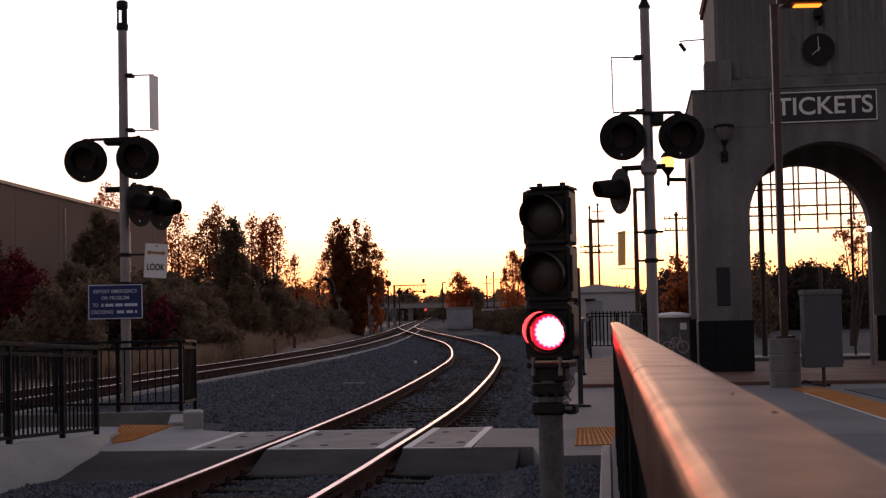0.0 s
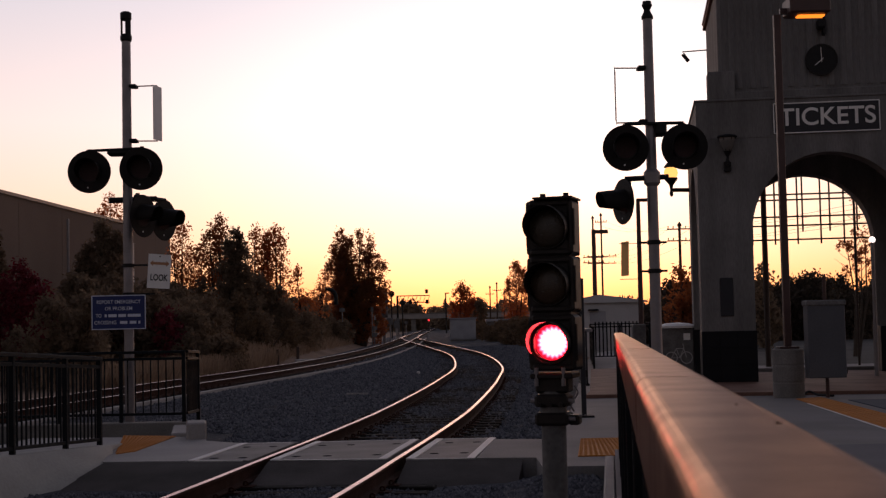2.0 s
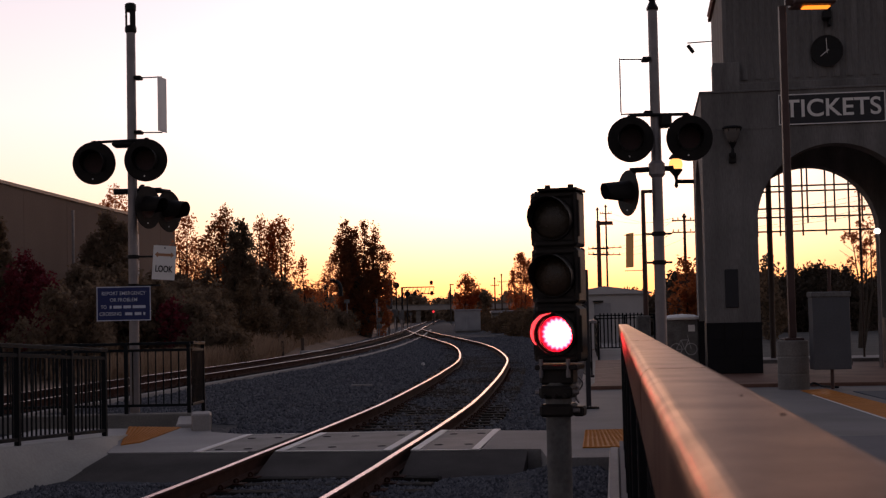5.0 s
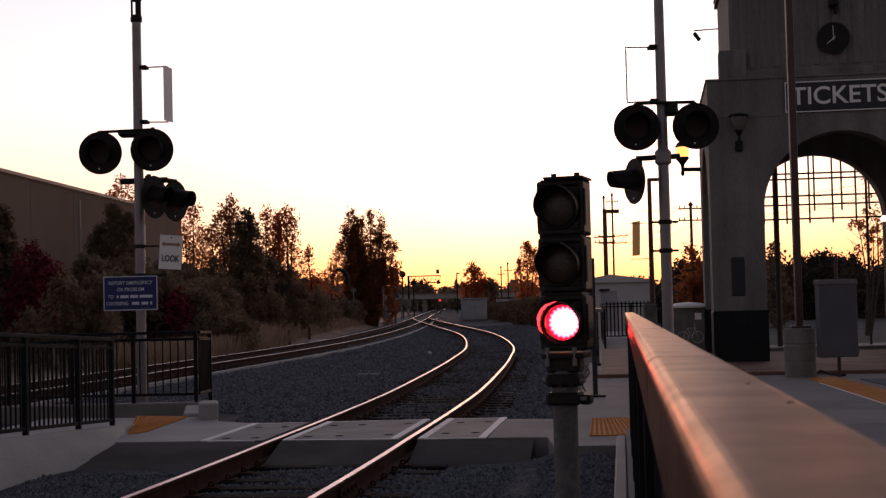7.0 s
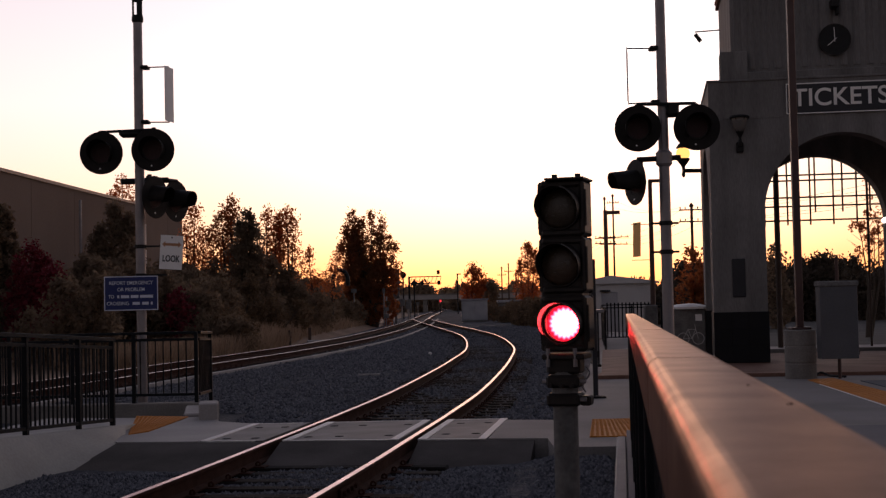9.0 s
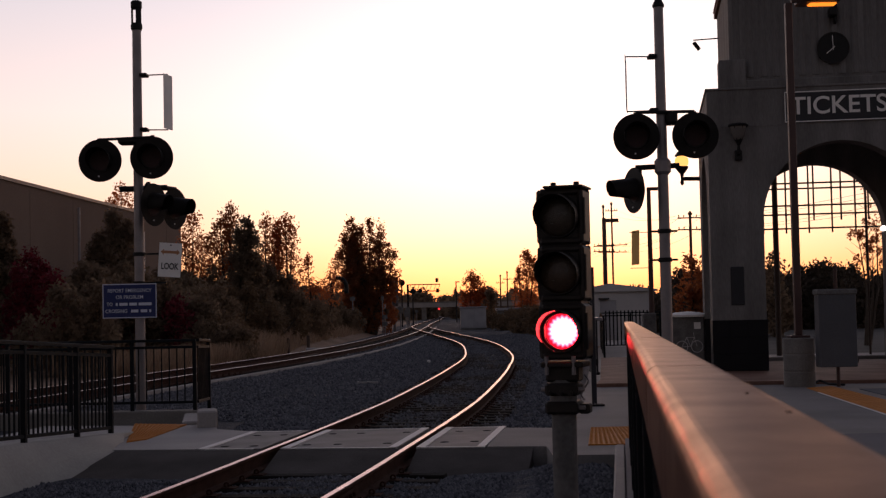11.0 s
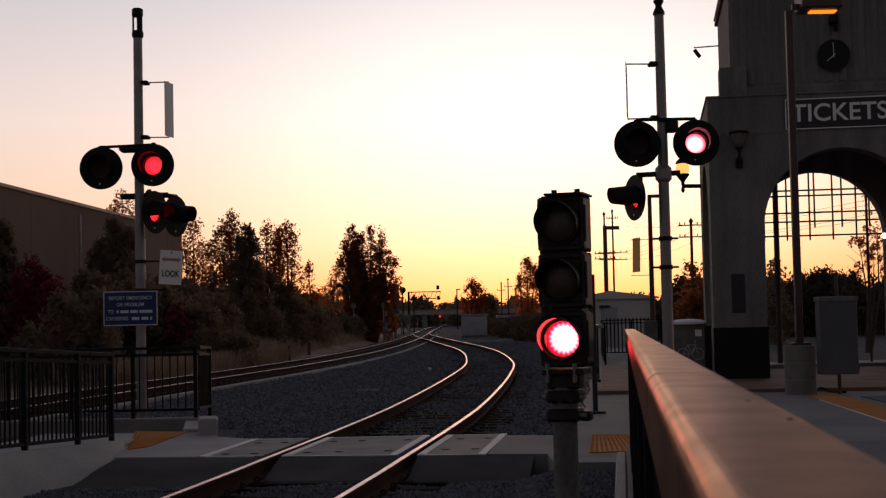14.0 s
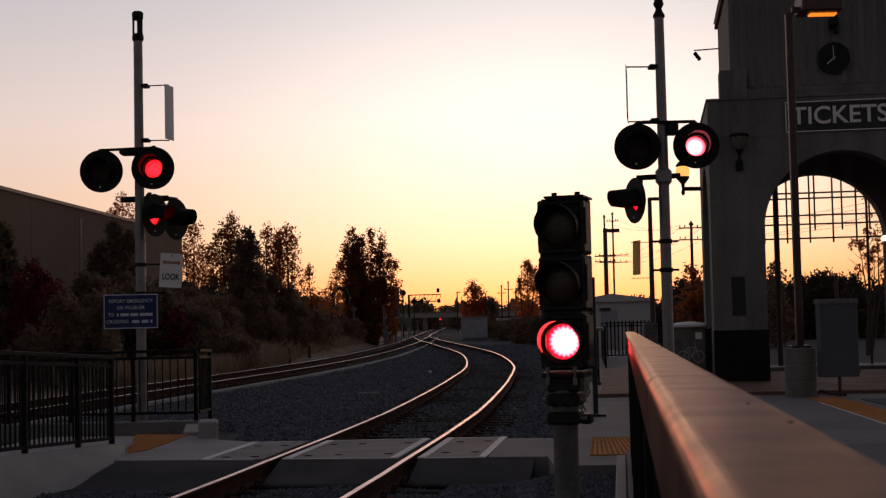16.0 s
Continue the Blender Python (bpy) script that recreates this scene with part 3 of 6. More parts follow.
def make_plaza():
    edge = lambda y: 0.1197 * y + 0.01
    bm = bmesh.new()
    cuts = [-8, 0, 4, 8, 11, 13, 14.08]
    hi = [[bm.verts.new((x, y, plaza_z(x, y))) for x in (edge(y), edge(y) + 1, 6, 14)] for y in cuts]
    for a, b in zip(hi, hi[1:]):
        for i in range(3):
            bm.faces.new((a[i], a[i + 1], b[i + 1], b[i]))
    g = bmesh.ops.extrude_face_region(bm, geom=bm.faces[:])
    for v in g["geom"]:
        if isinstance(v, bmesh.types.BMVert):
            v.co.z = -0.4
    bmesh.ops.recalc_face_normals(bm, faces=bm.faces)
    structure("pavement_platform", bm, PLATFORM, "grey concrete platform floor beside the railing", "platform")
    # forecourt in front of the station tower
    structure("pavement_forecourt", prism(bmesh.new(), [(2.6, 25.8), (30, 22.5), (30, 34.5), (4.1, 34.5)], -0.2, 0.075), PAVER, "red-brown paved forecourt round the tower", "forecourt")
    structure("road_station", prism(bmesh.new(), [(5.5, 36.5), (60, 34.6), (90, 75), (9, 75)], -0.2, 0.04), ROAD, "grey asphalt street behind the station", "road")
    structure("pavement_kerb", prism(bmesh.new(), [(4.4, 34.5), (45, 33.0), (45, 34.4), (4.6, 36.4)], -0.2, 0.16), WALK, "raised concrete kerb along the street", "kerb")
    structure("road_bay", prism(bmesh.new(), [(6.75, 23.6), (6.35, 16.0), (14, 14.2), (14, 23.0)], -0.1, 0.02), mat("blue_grey_asphalt", (0.05, 0.07, 0.1), 0.8, var=0.3, scale=1, fine=60), "blue-grey asphalt bay beyond the tactile strip", "asphalt")
    make_tactile([(5.43, 16.2), (6.1, 16.2), (6.56, 24.6), (6.02, 24.2)], 0.004, 6, 52, "long worn yellow tactile strip beside a white line")
    l = prism(bmesh.new(), [(5.385, 16.2), (5.415, 16.2), (5.935, 23.0), (5.905, 23.0)], 0.0, 0.012)
    structure("pavement_marking", l, WHITE_PAINT, "worn white line painted along the tactile strip", "painted line")
    # low concrete kerb carrying the railing
    bm = sweep(bmesh.new(), [(edge(y), y, 0) for y in np.linspace(-8, 14.08, 12)], [(-0.1, -0.42), (-0.1, 0.08), (-0.085, 0.1), (-0.015, 0.1), (-0.003, 0.08), (-0.003, -0.42)])
    structure("kerb_railing", bm, CONCRETE, "pale concrete kerb under the railing beside the ballast", "kerb")
    structure("pavement_patch", prism(bmesh.new(), [(2.85, 27.4), (3.6, 27.4), (5.0, 39.5), (4.15, 39.5)], 0.0, 0.055), PAVER, "reddish paving patch set in the walkway", "paving patch")


# ---- railings ----
def make_railing():
    """The long handrail that runs away from the viewer, with posts, bars and joint sleeves."""
    d = RAIL_DIR.normalized()
    m = Matrix.Translation(EYE) @ Matrix(((d.y, d.x, 0, 0), (-d.x, d.y, 0, 0), (0, RAIL_DIR.z, 1, 0), (0, 0, 0, 1)))
    t = thing("platform_railing", m, "black steel platform railing with a wide pale metal top rail", "railing")
    x0, x1, top, low, L = 0.027, 0.1155, -0.060, -0.143, 13.0
    e = 0.014
    prof = [(x0, low + 0.006), (x0, top - e)]
    prof += [(x0 + e - e * math.cos(u), top - e + e * math.sin(u)) for u in np.linspace(0.2, math.pi / 2, 7)]
    prof += [(x1 - 0.014 + 0.014 * math.sin(u), top - 0.014 + 0.014 * math.cos(u)) for u in np.linspace(0, math.pi / 2, 5)]
    prof += [(x1, low + 0.006), (x1 - 0.006, low), (x0 + 0.006, low)]

    def run(a, b, grow=0.0):
        cx, cz = (x0 + x1) / 2, (top + low) / 2
        bm = bmesh.new()
        pr = [((x - cx) * (1 + grow) + cx, (z - cz) * (1 + grow) + cz) for x, z in prof]
        ra = [bm.verts.new((x, a, z)) for x, z in pr]
        rb = [bm.verts.new((x, b, z)) for x, z in pr]
        for i in range(len(pr)):
            j = (i + 1) % len(pr)
            bm.faces.new((ra[i], ra[j], rb[j], rb[i]))
        bm.faces.new(ra), bm.faces.new(rb)
        bmesh.ops.recalc_face_normals(bm, faces=bm.faces)
        return bm

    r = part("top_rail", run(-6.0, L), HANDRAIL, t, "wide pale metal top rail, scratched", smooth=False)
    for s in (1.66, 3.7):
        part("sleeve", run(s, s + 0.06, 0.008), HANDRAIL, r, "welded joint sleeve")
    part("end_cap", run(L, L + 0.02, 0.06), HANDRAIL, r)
    for x, y, z, q in ((0.098, 0.866, top, 0.0022), (0.0305, 0.458, top - 0.006, 0.0016), (0.091, 1.07, top, 0.0014), (0.03, 3.6, top - 0.008, 0.004)):
        part("rust_spot", lathe(bmesh.new(), [(q, -0.0004), (q * 0.9, 0.0005), (q * 0.4, 0.0007)], 9, Matrix.Translation((x, y, z))), RUST, r, "small rust spot")
    mid = (x0 + x1) / 2
    for z in (-0.21, -1.1):
        part("cross_bar", box(bmesh.new(), mid - 0.018, mid + 0.018, -6.0, L, z - 0.02, z + 0.02), FENCE_PAINT, t)
    post = mesh_of(box(bmesh.new(), -0.028, 0.028, -0.028, 0.028, -1.27, low + 0.002, 0.004), "post", FENCE_PAINT)
    bar = mesh_of(box(bmesh.new(), -0.009, 0.009, -0.009, 0.009, -1.09, -0.22), "bar", FENCE_PAINT)
    for i in range(12):
        o = new("post", post)
        o.parent, o.location = t, (mid, L - 0.04 - 1.6 * i, 0)
    for i in range(160):
        if i % 14:
            o = new("bar", bar)
            o.parent, o.location = t, (mid, L - 0.04 - 1.6 / 14 * i, 0)


def make_fence(name_label, p0, p1, z0, z1, posts, height=1.07, drop=0.1, fat=1.0, low=0.06, post_mesh=[], bar_mesh=[]):
    """A barred steel fence from p0 to p1, its foot at z0 and z1."""
    t = thing("fence", Matrix(), name_label, "fence", "steel fences")
    if not post_mesh:
        post_mesh.append(mesh_of(box(bmesh.new(), -0.028, 0.028, -0.028, 0.028, 0, 1, 0.004), "post", FENCE_PAINT))
        bar_mesh.append(mesh_of(box(bmesh.new(), -0.009, 0.009, -0.009, 0.009, 0, 1), "bar", FENCE_PAINT))
    P = lambda u: Vector((p0[0] + (p1[0] - p0[0]) * u, p0[1] + (p1[1] - p0[1]) * u, z0 + (z1 - z0) * u))
    d = P(1) - P(0)
    turn = Matrix.Rotation(math.atan2(d.y, d.x), 4, "Z")
    for h, w, k in ((height, 0.035, "top_rail"), (height - 0.1, 0.02, "upper_bar"), (low, 0.02, "lower_bar")):
        part(k, sweep(bmesh.new(), [P(0) + Vector((0, 0, h)), P(1) + Vector((0, 0, h))], [(-w, -0.02), (-w, 0.015), (-w + 0.008, 0.02), (w - 0.008, 0.02), (w, 0.015), (w, -0.02)]), FENCE_PAINT, t)
    for u in posts:
        o = new("post", post_mesh[0])
        o.parent = t
        o.matrix_basis = Matrix.Translation(P(u) - Vector((0, 0, drop))) @ turn @ Matrix.Diagonal((1, 1, height + drop - 0.021, 1))
    n = int(d.length / (0.115 if fat == 1 else 0.13))
    for i in range(n):
        u = (i + 0.5) / n
        if min(abs(u - q) for q in posts) * d.length < 0.05:
            continue
        o = new("bar", bar_mesh[0])
        o.parent = t
        o.matrix_basis = Matrix.Translation(P(u) + Vector((0, 0, low))) @ turn @ Matrix.Diagonal((fat, fat, height - 0.12 - low + (0.2 if fat > 1 else 0), 1))
    return t


def make_left_ramp():
    """The walled ramp and the fences on it."""
    x = lambda y: -4.5 + 0.13 * (y - 14.4)
    zt = lambda y: float(np.interp(y, [4, 14.4, 17.5], [0.66, 0.2, 0.05]))
    foot = lambda y: float(np.interp(y, [2, 14.4, 15.75, 16.5, 17.2, 17.55], [-6.3, -4.05, -3.72, -3.84, -4.03, -4.06]))
    bm = bmesh.new()
    cuts = [2.0, 6, 10, 12, 13.4, 14.4, 15.1, 15.75, 16.3, 16.5, 17.2, 17.55]
    pr = []
    for y in cuts:
        zf = float(np.interp(y, [2, 14.4, 15.75], [-0.27, -0.27, -0.03]))
        pr.append([bm.verts.new(v) for v in ((foot(y) + 0.03, y, -0.42), (foot(y), y, zf), (x(y) + 0.13, y, zt(y) - 0.01), (x(y) + 0.11, y, zt(y)), (x(y) - 0.2, y, zt(y)), (x(y) - 0.2, y, -0.42))])
    for a, b in zip(pr, pr[1:]):
        for i in range(5):
            bm.faces.new((a[i], a[i + 1], b[i + 1], b[i]))
    bm.faces.new(pr[0]), bm.faces.new(pr[-1])
    bmesh.ops.recalc_face_normals(bm, faces=bm.faces)
    bm.faces.ensure_lookup_table()
    for k in range(len(cuts) - 1):
        bm.faces[5 * k + 1].smooth = True
    structure("wall_ramp", bm, PALE_CONCRETE, "pale concrete ramp wall below the black fence", "retaining wall")
    structure("pavement_ramp", prism(bmesh.new(), [(x(2) - 0.2, 2), (x(17.5) - 0.2, 17.5), (x(17.5) - 2.2, 17.5), (x(2) - 2.2, 2)], -0.4, lambda a, b: zt(b) - 0.08), CONCRETE, "concrete ramp behind its wall", "ramp")
    y0, y1 = 17.14, 4.0
    us = [(y0 - v) / (y0 - y1) for v in (17.1, 16.07, 14.68, 13.35, 12.0, 10.7, 9.4, 8.1, 6.8, 5.5, 4.2)]
    make_fence("black barred steel fence on the sloping ramp wall", (x(y0) + 0.012, y0), (x(y1) + 0.0, y1), 0.075, 0.69, us, 1.03, 0.1)
    # fence across the end of the walkway, on a low kerb
    bm = box(bmesh.new(), -9.6, -3.55, 21.05, 21.35, -0.3, 0.06, 0.015)
    structure("kerb_fence", bm, CONCRETE_OLD, "low concrete kerb below the black fence", "kerb")
    make_fence("black barred steel fence across the end of the walkway", (-3.83, 21.15), (-9.6, 21.3), 0.06, 0.06, [0.004, 0.167, 0.33, 0.493, 0.656, 0.82, 0.99], 1.04, 0.06, 1.0, 0.12)
    make_fence("short return of the black barred steel fence", (-3.83, 21.24), (-3.87, 22.5), 0.06, 0.03, [0.97], 1.04, 0.06, 1.0, 0.12)
    t = thing("concrete_block", pose(-3.24, 18.58, -0.1, 0, 0, 9.5), "pale concrete block beside the walkway", "concrete block")
    part("block", box(bmesh.new(), -0.12, 0.135, 0.0, 0.6, -0.12, 0.31, 0.02), CONCRETE, t)
    t = thing("concrete_block", pose(-3.6, 19.3, -0.1, 0, 0, 9.5), "low concrete footing block below the fence corner", "concrete block")
    part("block", box(bmesh.new(), -0.1, 0.215, 0.0, 1.65, -0.12, 0.13, 0.02), CONCRETE, t)
    make_tactile([(-3.83, 16.6), (-3.67, 16.93), (-3.59, 19.07), (-4.36, 19.37)], -0.003, 12, 25, "worn orange tactile sheet at the crossing")
    make_tactile([(1.42, 15.05), (2.1, 15.05), (2.15, 17.2), (1.66, 17.2)], 0.002, 12, 20, "yellow tactile sheet with raised domes by the crossing")
    # added plain wall behind the viewer, unseen: it blocks sky light from there
    structure("wall_sky_block", box(bmesh.new(), 0.5, 26, -9.5, -9.1, -0.4, 7.5), STUCCO, "added unseen stucco wall that blocks sky behind the viewer", "wall")


make_ground()
make_bank()
make_ballast()
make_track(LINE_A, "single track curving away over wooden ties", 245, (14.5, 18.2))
make_track(LINE_B, "second railway track running along the dirt bank", 200, (-5, 14), BRIGHTENED_STEEL)
make_joint_bar(LINE_A, 0.752, 12.6)
make_crossing()
make_plaza()
make_railing()
make_left_ramp()


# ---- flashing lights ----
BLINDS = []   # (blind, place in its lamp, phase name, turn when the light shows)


def visor(bm, r, length, start=-25, end=205, seg=20, thick=0.004, droop=0.35, taper=1.0):
    """A hood over the upper part of a lens that reaches forward, shorter at its sides."""
    rings = []
    for i in range(seg + 1):
        a = radians(start + (end - start) * i / seg)
        l = length * (droop + (1 - droop) * max(0.0, math.sin((a - radians(start)) / radians(end - start) * math.pi)) ** 0.7)
        rings.append([bm.verts.new(((r * q + k) * math.cos(a), y, (r * q + k) * math.sin(a))) for k, y, q in ((0, 0, 1), (0, -l, taper), (thick, -l, taper), (thick, 0, 1))])
    for a, b in zip(rings, rings[1:]):
        for i in range(4):
            j = (i + 1) % 4
            bm.faces.new((a[i], a[j], b[j], b[i]))
    bm.faces.new(rings[0]), bm.faces.new(rings[-1])
    bmesh.ops.recalc_face_normals(bm, faces=bm.faces)
    return bm


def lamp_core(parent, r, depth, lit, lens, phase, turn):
    """The light source deep in its housing and an added round blind that turns before it, edge-on when the light shows.
    """
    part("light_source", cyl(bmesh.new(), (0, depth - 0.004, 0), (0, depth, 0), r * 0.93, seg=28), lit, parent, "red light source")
    bl = part("blind", lathe(bmesh.new(), [(r * 0.995, -0.0006), (r * 0.995, 0.0004), (r * 0.6, 0.0008), (r * 0.1, 0.001)], 28, FRONT), lens, parent, "added dark round blind that covers the light between flashes")
    # added baffle rings that keep light from leaking round the blind
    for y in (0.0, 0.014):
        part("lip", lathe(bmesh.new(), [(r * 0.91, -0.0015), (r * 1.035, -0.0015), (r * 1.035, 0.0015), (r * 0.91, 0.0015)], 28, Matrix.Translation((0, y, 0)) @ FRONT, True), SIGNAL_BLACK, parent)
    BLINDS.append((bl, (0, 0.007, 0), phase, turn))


def flasher(mast, m, phase, turn, hood=0.3, lit=None, deep=0.19, wrap=48):
    """A crossing flasher: round black background, housing, hood, light and added blind."""
    f = part("flasher", lathe(bmesh.new(), [(0.152, -0.012), (0.165, 0.0), (0.3, 0.0), (0.305, -0.004), (0.3, -0.012), (0.175, -0.012), (0.17, -deep - 0.01), (0.12, -deep - 0.06), (0.0005, -deep - 0.065), (0.0005, -deep - 0.045), (0.12, -deep - 0.04), (0.152, -deep - 0.01)], 40, FRONT, True), FLASHER_BLACK, mast, "round black flasher with a hooded lens", smooth=False, at=m)
    part("hood", visor(bmesh.new(), 0.165, hood, -wrap, 180 + wrap, 24, 0.004, 0.45 if wrap > 40 else 0.8, 1.0 if wrap > 40 else 0.76), FLASHER_BLACK, f)
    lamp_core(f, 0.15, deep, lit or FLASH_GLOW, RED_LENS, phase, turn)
    part("badge", cyl(bmesh.new(), (-0.02, -0.006, -0.225), (-0.02, -0.001, -0.225), 0.011, seg=10), SIGN_WHITE, f, "small white rivet")
    part("bracket", cyl(bmesh.new(), (0, 0.1, 0.16), (0, 0.1, 0.33), 0.03, seg=10), FLASHER_BLACK, f)
    return f


def collar(mast, z, r, name="collar"):
    part(name, lathe(bmesh.new(), [(r, z - 0.03), (r + 0.016, z - 0.028), (r + 0.016, z + 0.028), (r, z + 0.03)], 20, None, False), BLACK, mast)


def sign_plate(parent, w, h, m, face, edge_m, name="plate", lw=0.012, label=""):
    p = part(name, box(bmesh.new(), -w / 2, w / 2, -0.002, 0.002, -h / 2, h / 2), face, parent, label, at=m)
    for x0, x1, z0, z1 in ((-w / 2, w / 2, h / 2 - lw, h / 2), (-w / 2, w / 2, -h / 2, -h / 2 + lw), (-w / 2, -w / 2 + lw, -h / 2 + lw, h / 2 - lw), (w / 2 - lw, w / 2, -h / 2 + lw, h / 2 - lw)):
        part("border", box(bmesh.new(), x0, x1, -0.005, -0.0025, z0, z1), edge_m, p)
    return p


def tip_cage(mast, z):
    """The open, black topped cap at the head of a mast."""
    part("cap_ring", lathe(bmesh.new(), [(0.078, z), (0.085, z + 0.02), (0.085, z + 0.09), (0.078, z + 0.11)], 20), BLACK, mast)
    part("cap_top", lathe(bmesh.new(), [(0.075, z + 0.33), (0.086, z + 0.35), (0.086, z + 0.44), (0.06, z + 0.46)], 20), BLACK, mast)
    for k in range(3):
        a = radians(120 * k + 35)
        part("cap_strut", box(bmesh.new(), -0.035, 0.035, -0.012, 0.012, z + 0.1, z + 0.34, 0, Matrix.Rotation(a, 4, "Z") @ Matrix.Translation((0, -0.065, 0))), BLACK, mast)


def blade(mast, x, z0, z1, turn, wide):
    """A blank white sign held off the mast by two thin rods, seen nearly from its edge."""
    zm = (z0 + z1) / 2
    b = part("sign_blade", box(bmesh.new(), -wide / 2, wide / 2, -0.003, 0.003, -(z1 - z0) / 2, (z1 - z0) / 2, 0.002), SIGN_WHITE, mast, "pale blank sign blade", at=pose(x, 0, zm, 0, 0, turn))
    for z in (z0, z1):
        part("rod", cyl(bmesh.new(), (0.0, 0, z), (x, 0, z + (0.008 if z == z1 else -0.008)), 0.01, seg=8), GALV, mast)
        part("clamp", box(bmesh.new(), min(0.05, x * 0.35), max(-0.05, x * 0.35), -0.1, 0.1, z - 0.025, z + 0.025, 0.012), BLACK, mast)
    return b


def make_left_mast():
    t = thing("crossing_signal_mast", pose(-4.75, 21.55, -0.3), "grey crossing mast with four hooded black flashers and signs", "crossing signal", "crossing signals")
    G = 0.3
    BROAD = Matrix.Scale(1.07, 4)   # these heads are a little larger
    part("pole", lathe(bmesh.new(), [(0.075, 0), (0.075, 2.6), (0.068, 5.9 + G)], 20), GALV, t, "galvanised steel pole", smooth=False)
    part("foot", lathe(bmesh.new(), [(0.16, 0), (0.16, 0.03), (0.09, 0.25), (0.076, 0.26)], 20), GALV, t)
    tip_cage(t, 5.87 + G)
    for z in (5.92, 2.42, 1.98):
        collar(t, z + G, 0.073)
    blade(t, 0.47, 4.33 + G, 5.17 + G, 77, 0.32)
    # upper pair, towards the viewer
    flasher(t, pose(-0.54, -0.18, 3.85 + G, 0, 0, 3) @ BROAD, "left", -79, 0.3, FLASH_GLOW_OFF_AXIS)
    flasher(t, pose(0.25, -0.2, 3.878 + G, 0, 0, 3) @ BROAD, "right", -81, 0.3, FLASH_GLOW_OFF_AXIS)
    part("arm", cyl(bmesh.new(), (-0.6, -0.08, 4.18 + G), (0.21, -0.1, 4.2 + G), 0.022, seg=10), BLACK, t)
    part("junction_box", box(bmesh.new(), -0.29, 0.05, -0.12, 0.1, 4.1 + G, 4.2 + G, 0.035), BLACK, t)
    # lower pair, towards the walkway
    flasher(t, pose(0.272, -0.15, 3.162 + G, 0, 0, 65) @ BROAD, "right", 37.5, 0.27, FLASH_GLOW_OFF_AXIS, 0.05, 24)
    flasher(t, pose(0.461, 0.5, 3.144 + G, 0, 0, 65) @ BROAD, "left", 37.5, 0.3, FLASH_GLOW_OFF_AXIS, 0.05, 34)
    part("arm", cyl(bmesh.new(), (-0.28, -0.03, 3.42 + G), (0.4, 0.2, 3.45 + G), 0.045, seg=12), BLACK, t)
    part("arm", cyl(bmesh.new(), (0.16, -0.2, 3.46 + G), (0.46, 0.55, 3.46 + G), 0.03, seg=10), BLACK, t)
    lk = sign_plate(t, 0.34, 0.52, pose(0.48, -0.06, 2.32 + G, 0, 4, 14), SIGN_WHITE, SIGN_WHITE, "look_sign", 0.012, "white sign with a worn double arrow reading LOOK")
    letters("LOOK", 0.135, pose(0, -0.006, -0.1), lk, "lettering", LETTER_DARK, 0.26, "black capitals LOOK")
    part("arrow", box(bmesh.new(), -0.1, 0.1, -0.006, -0.0025, 0.1, 0.14), AMBER_SHEET, lk)
    for s in (-1, 1):
        bm = bmesh.new()
        v = [bm.verts.new((s * a, y, z)) for y in (-0.006, -0.0025) for a, z in ((0.145, 0.12), (0.098, 0.165), (0.098, 0.075))]
        bm.faces.new(v[:3]), bm.faces.new(v[3:])
        for i in range(3):
            bm.faces.new((v[i], v[(i + 1) % 3], v[3 + (i + 1) % 3], v[3 + i]))
        bmesh.ops.recalc_face_normals(bm, faces=bm.faces)
        part("arrow_head", bm, AMBER_SHEET, lk)
    part("bolt", cyl(bmesh.new(), (0, -0.007, 0.225), (0, -0.002, 0.225), 0.012, seg=10), LETTER_DARK, lk)
    for z in (2.42, 1.98):
        part("sign_bracket", box(bmesh.new(), 0.05, 0.42, -0.05, -0.02, z + G - 0.014, z + G + 0.014), BLACK, t)
    bs = sign_plate(t, 0.815, 0.52, pose(-0.13, -0.11, 1.71 + G, 0, 0, 2), SIGN_BLUE, SIGN_TEXT, "emergency_sign", 0.014, "blue emergency notice with white lettering")
    letters("REPORT EMERGENCY", 0.076, pose(0, -0.006, 0.155), bs, "lettering", SIGN_TEXT, 0.66, bold=0.004)
    letters("OR PROBLEM", 0.076, pose(0, -0.006, 0.055), bs, "lettering", SIGN_TEXT, 0.41, bold=0.004)
    letters("TO", 0.076, pose(-0.3, -0.006, -0.05), bs, "lettering", SIGN_TEXT, 0.085, bold=0.004)
    letters("CROSSING", 0.076, pose(-0.2, -0.006, -0.155), bs, "lettering", SIGN_TEXT, 0.33, bold=0.004)
    for x0, x1, z in ((-0.21, -0.18, -0.05), (-0.155, -0.03, -0.05), (-0.005, 0.11, -0.05), (0.135, 0.33, -0.05), (0.02, 0.13, -0.155), (0.165, 0.265, -0.155), (0.295, 0.325, -0.155)):
        part("number_bar", box(bmesh.new(), x0, x1, -0.0055, -0.0025, z - 0.022, z + 0.022), SIGN_TEXT, bs)


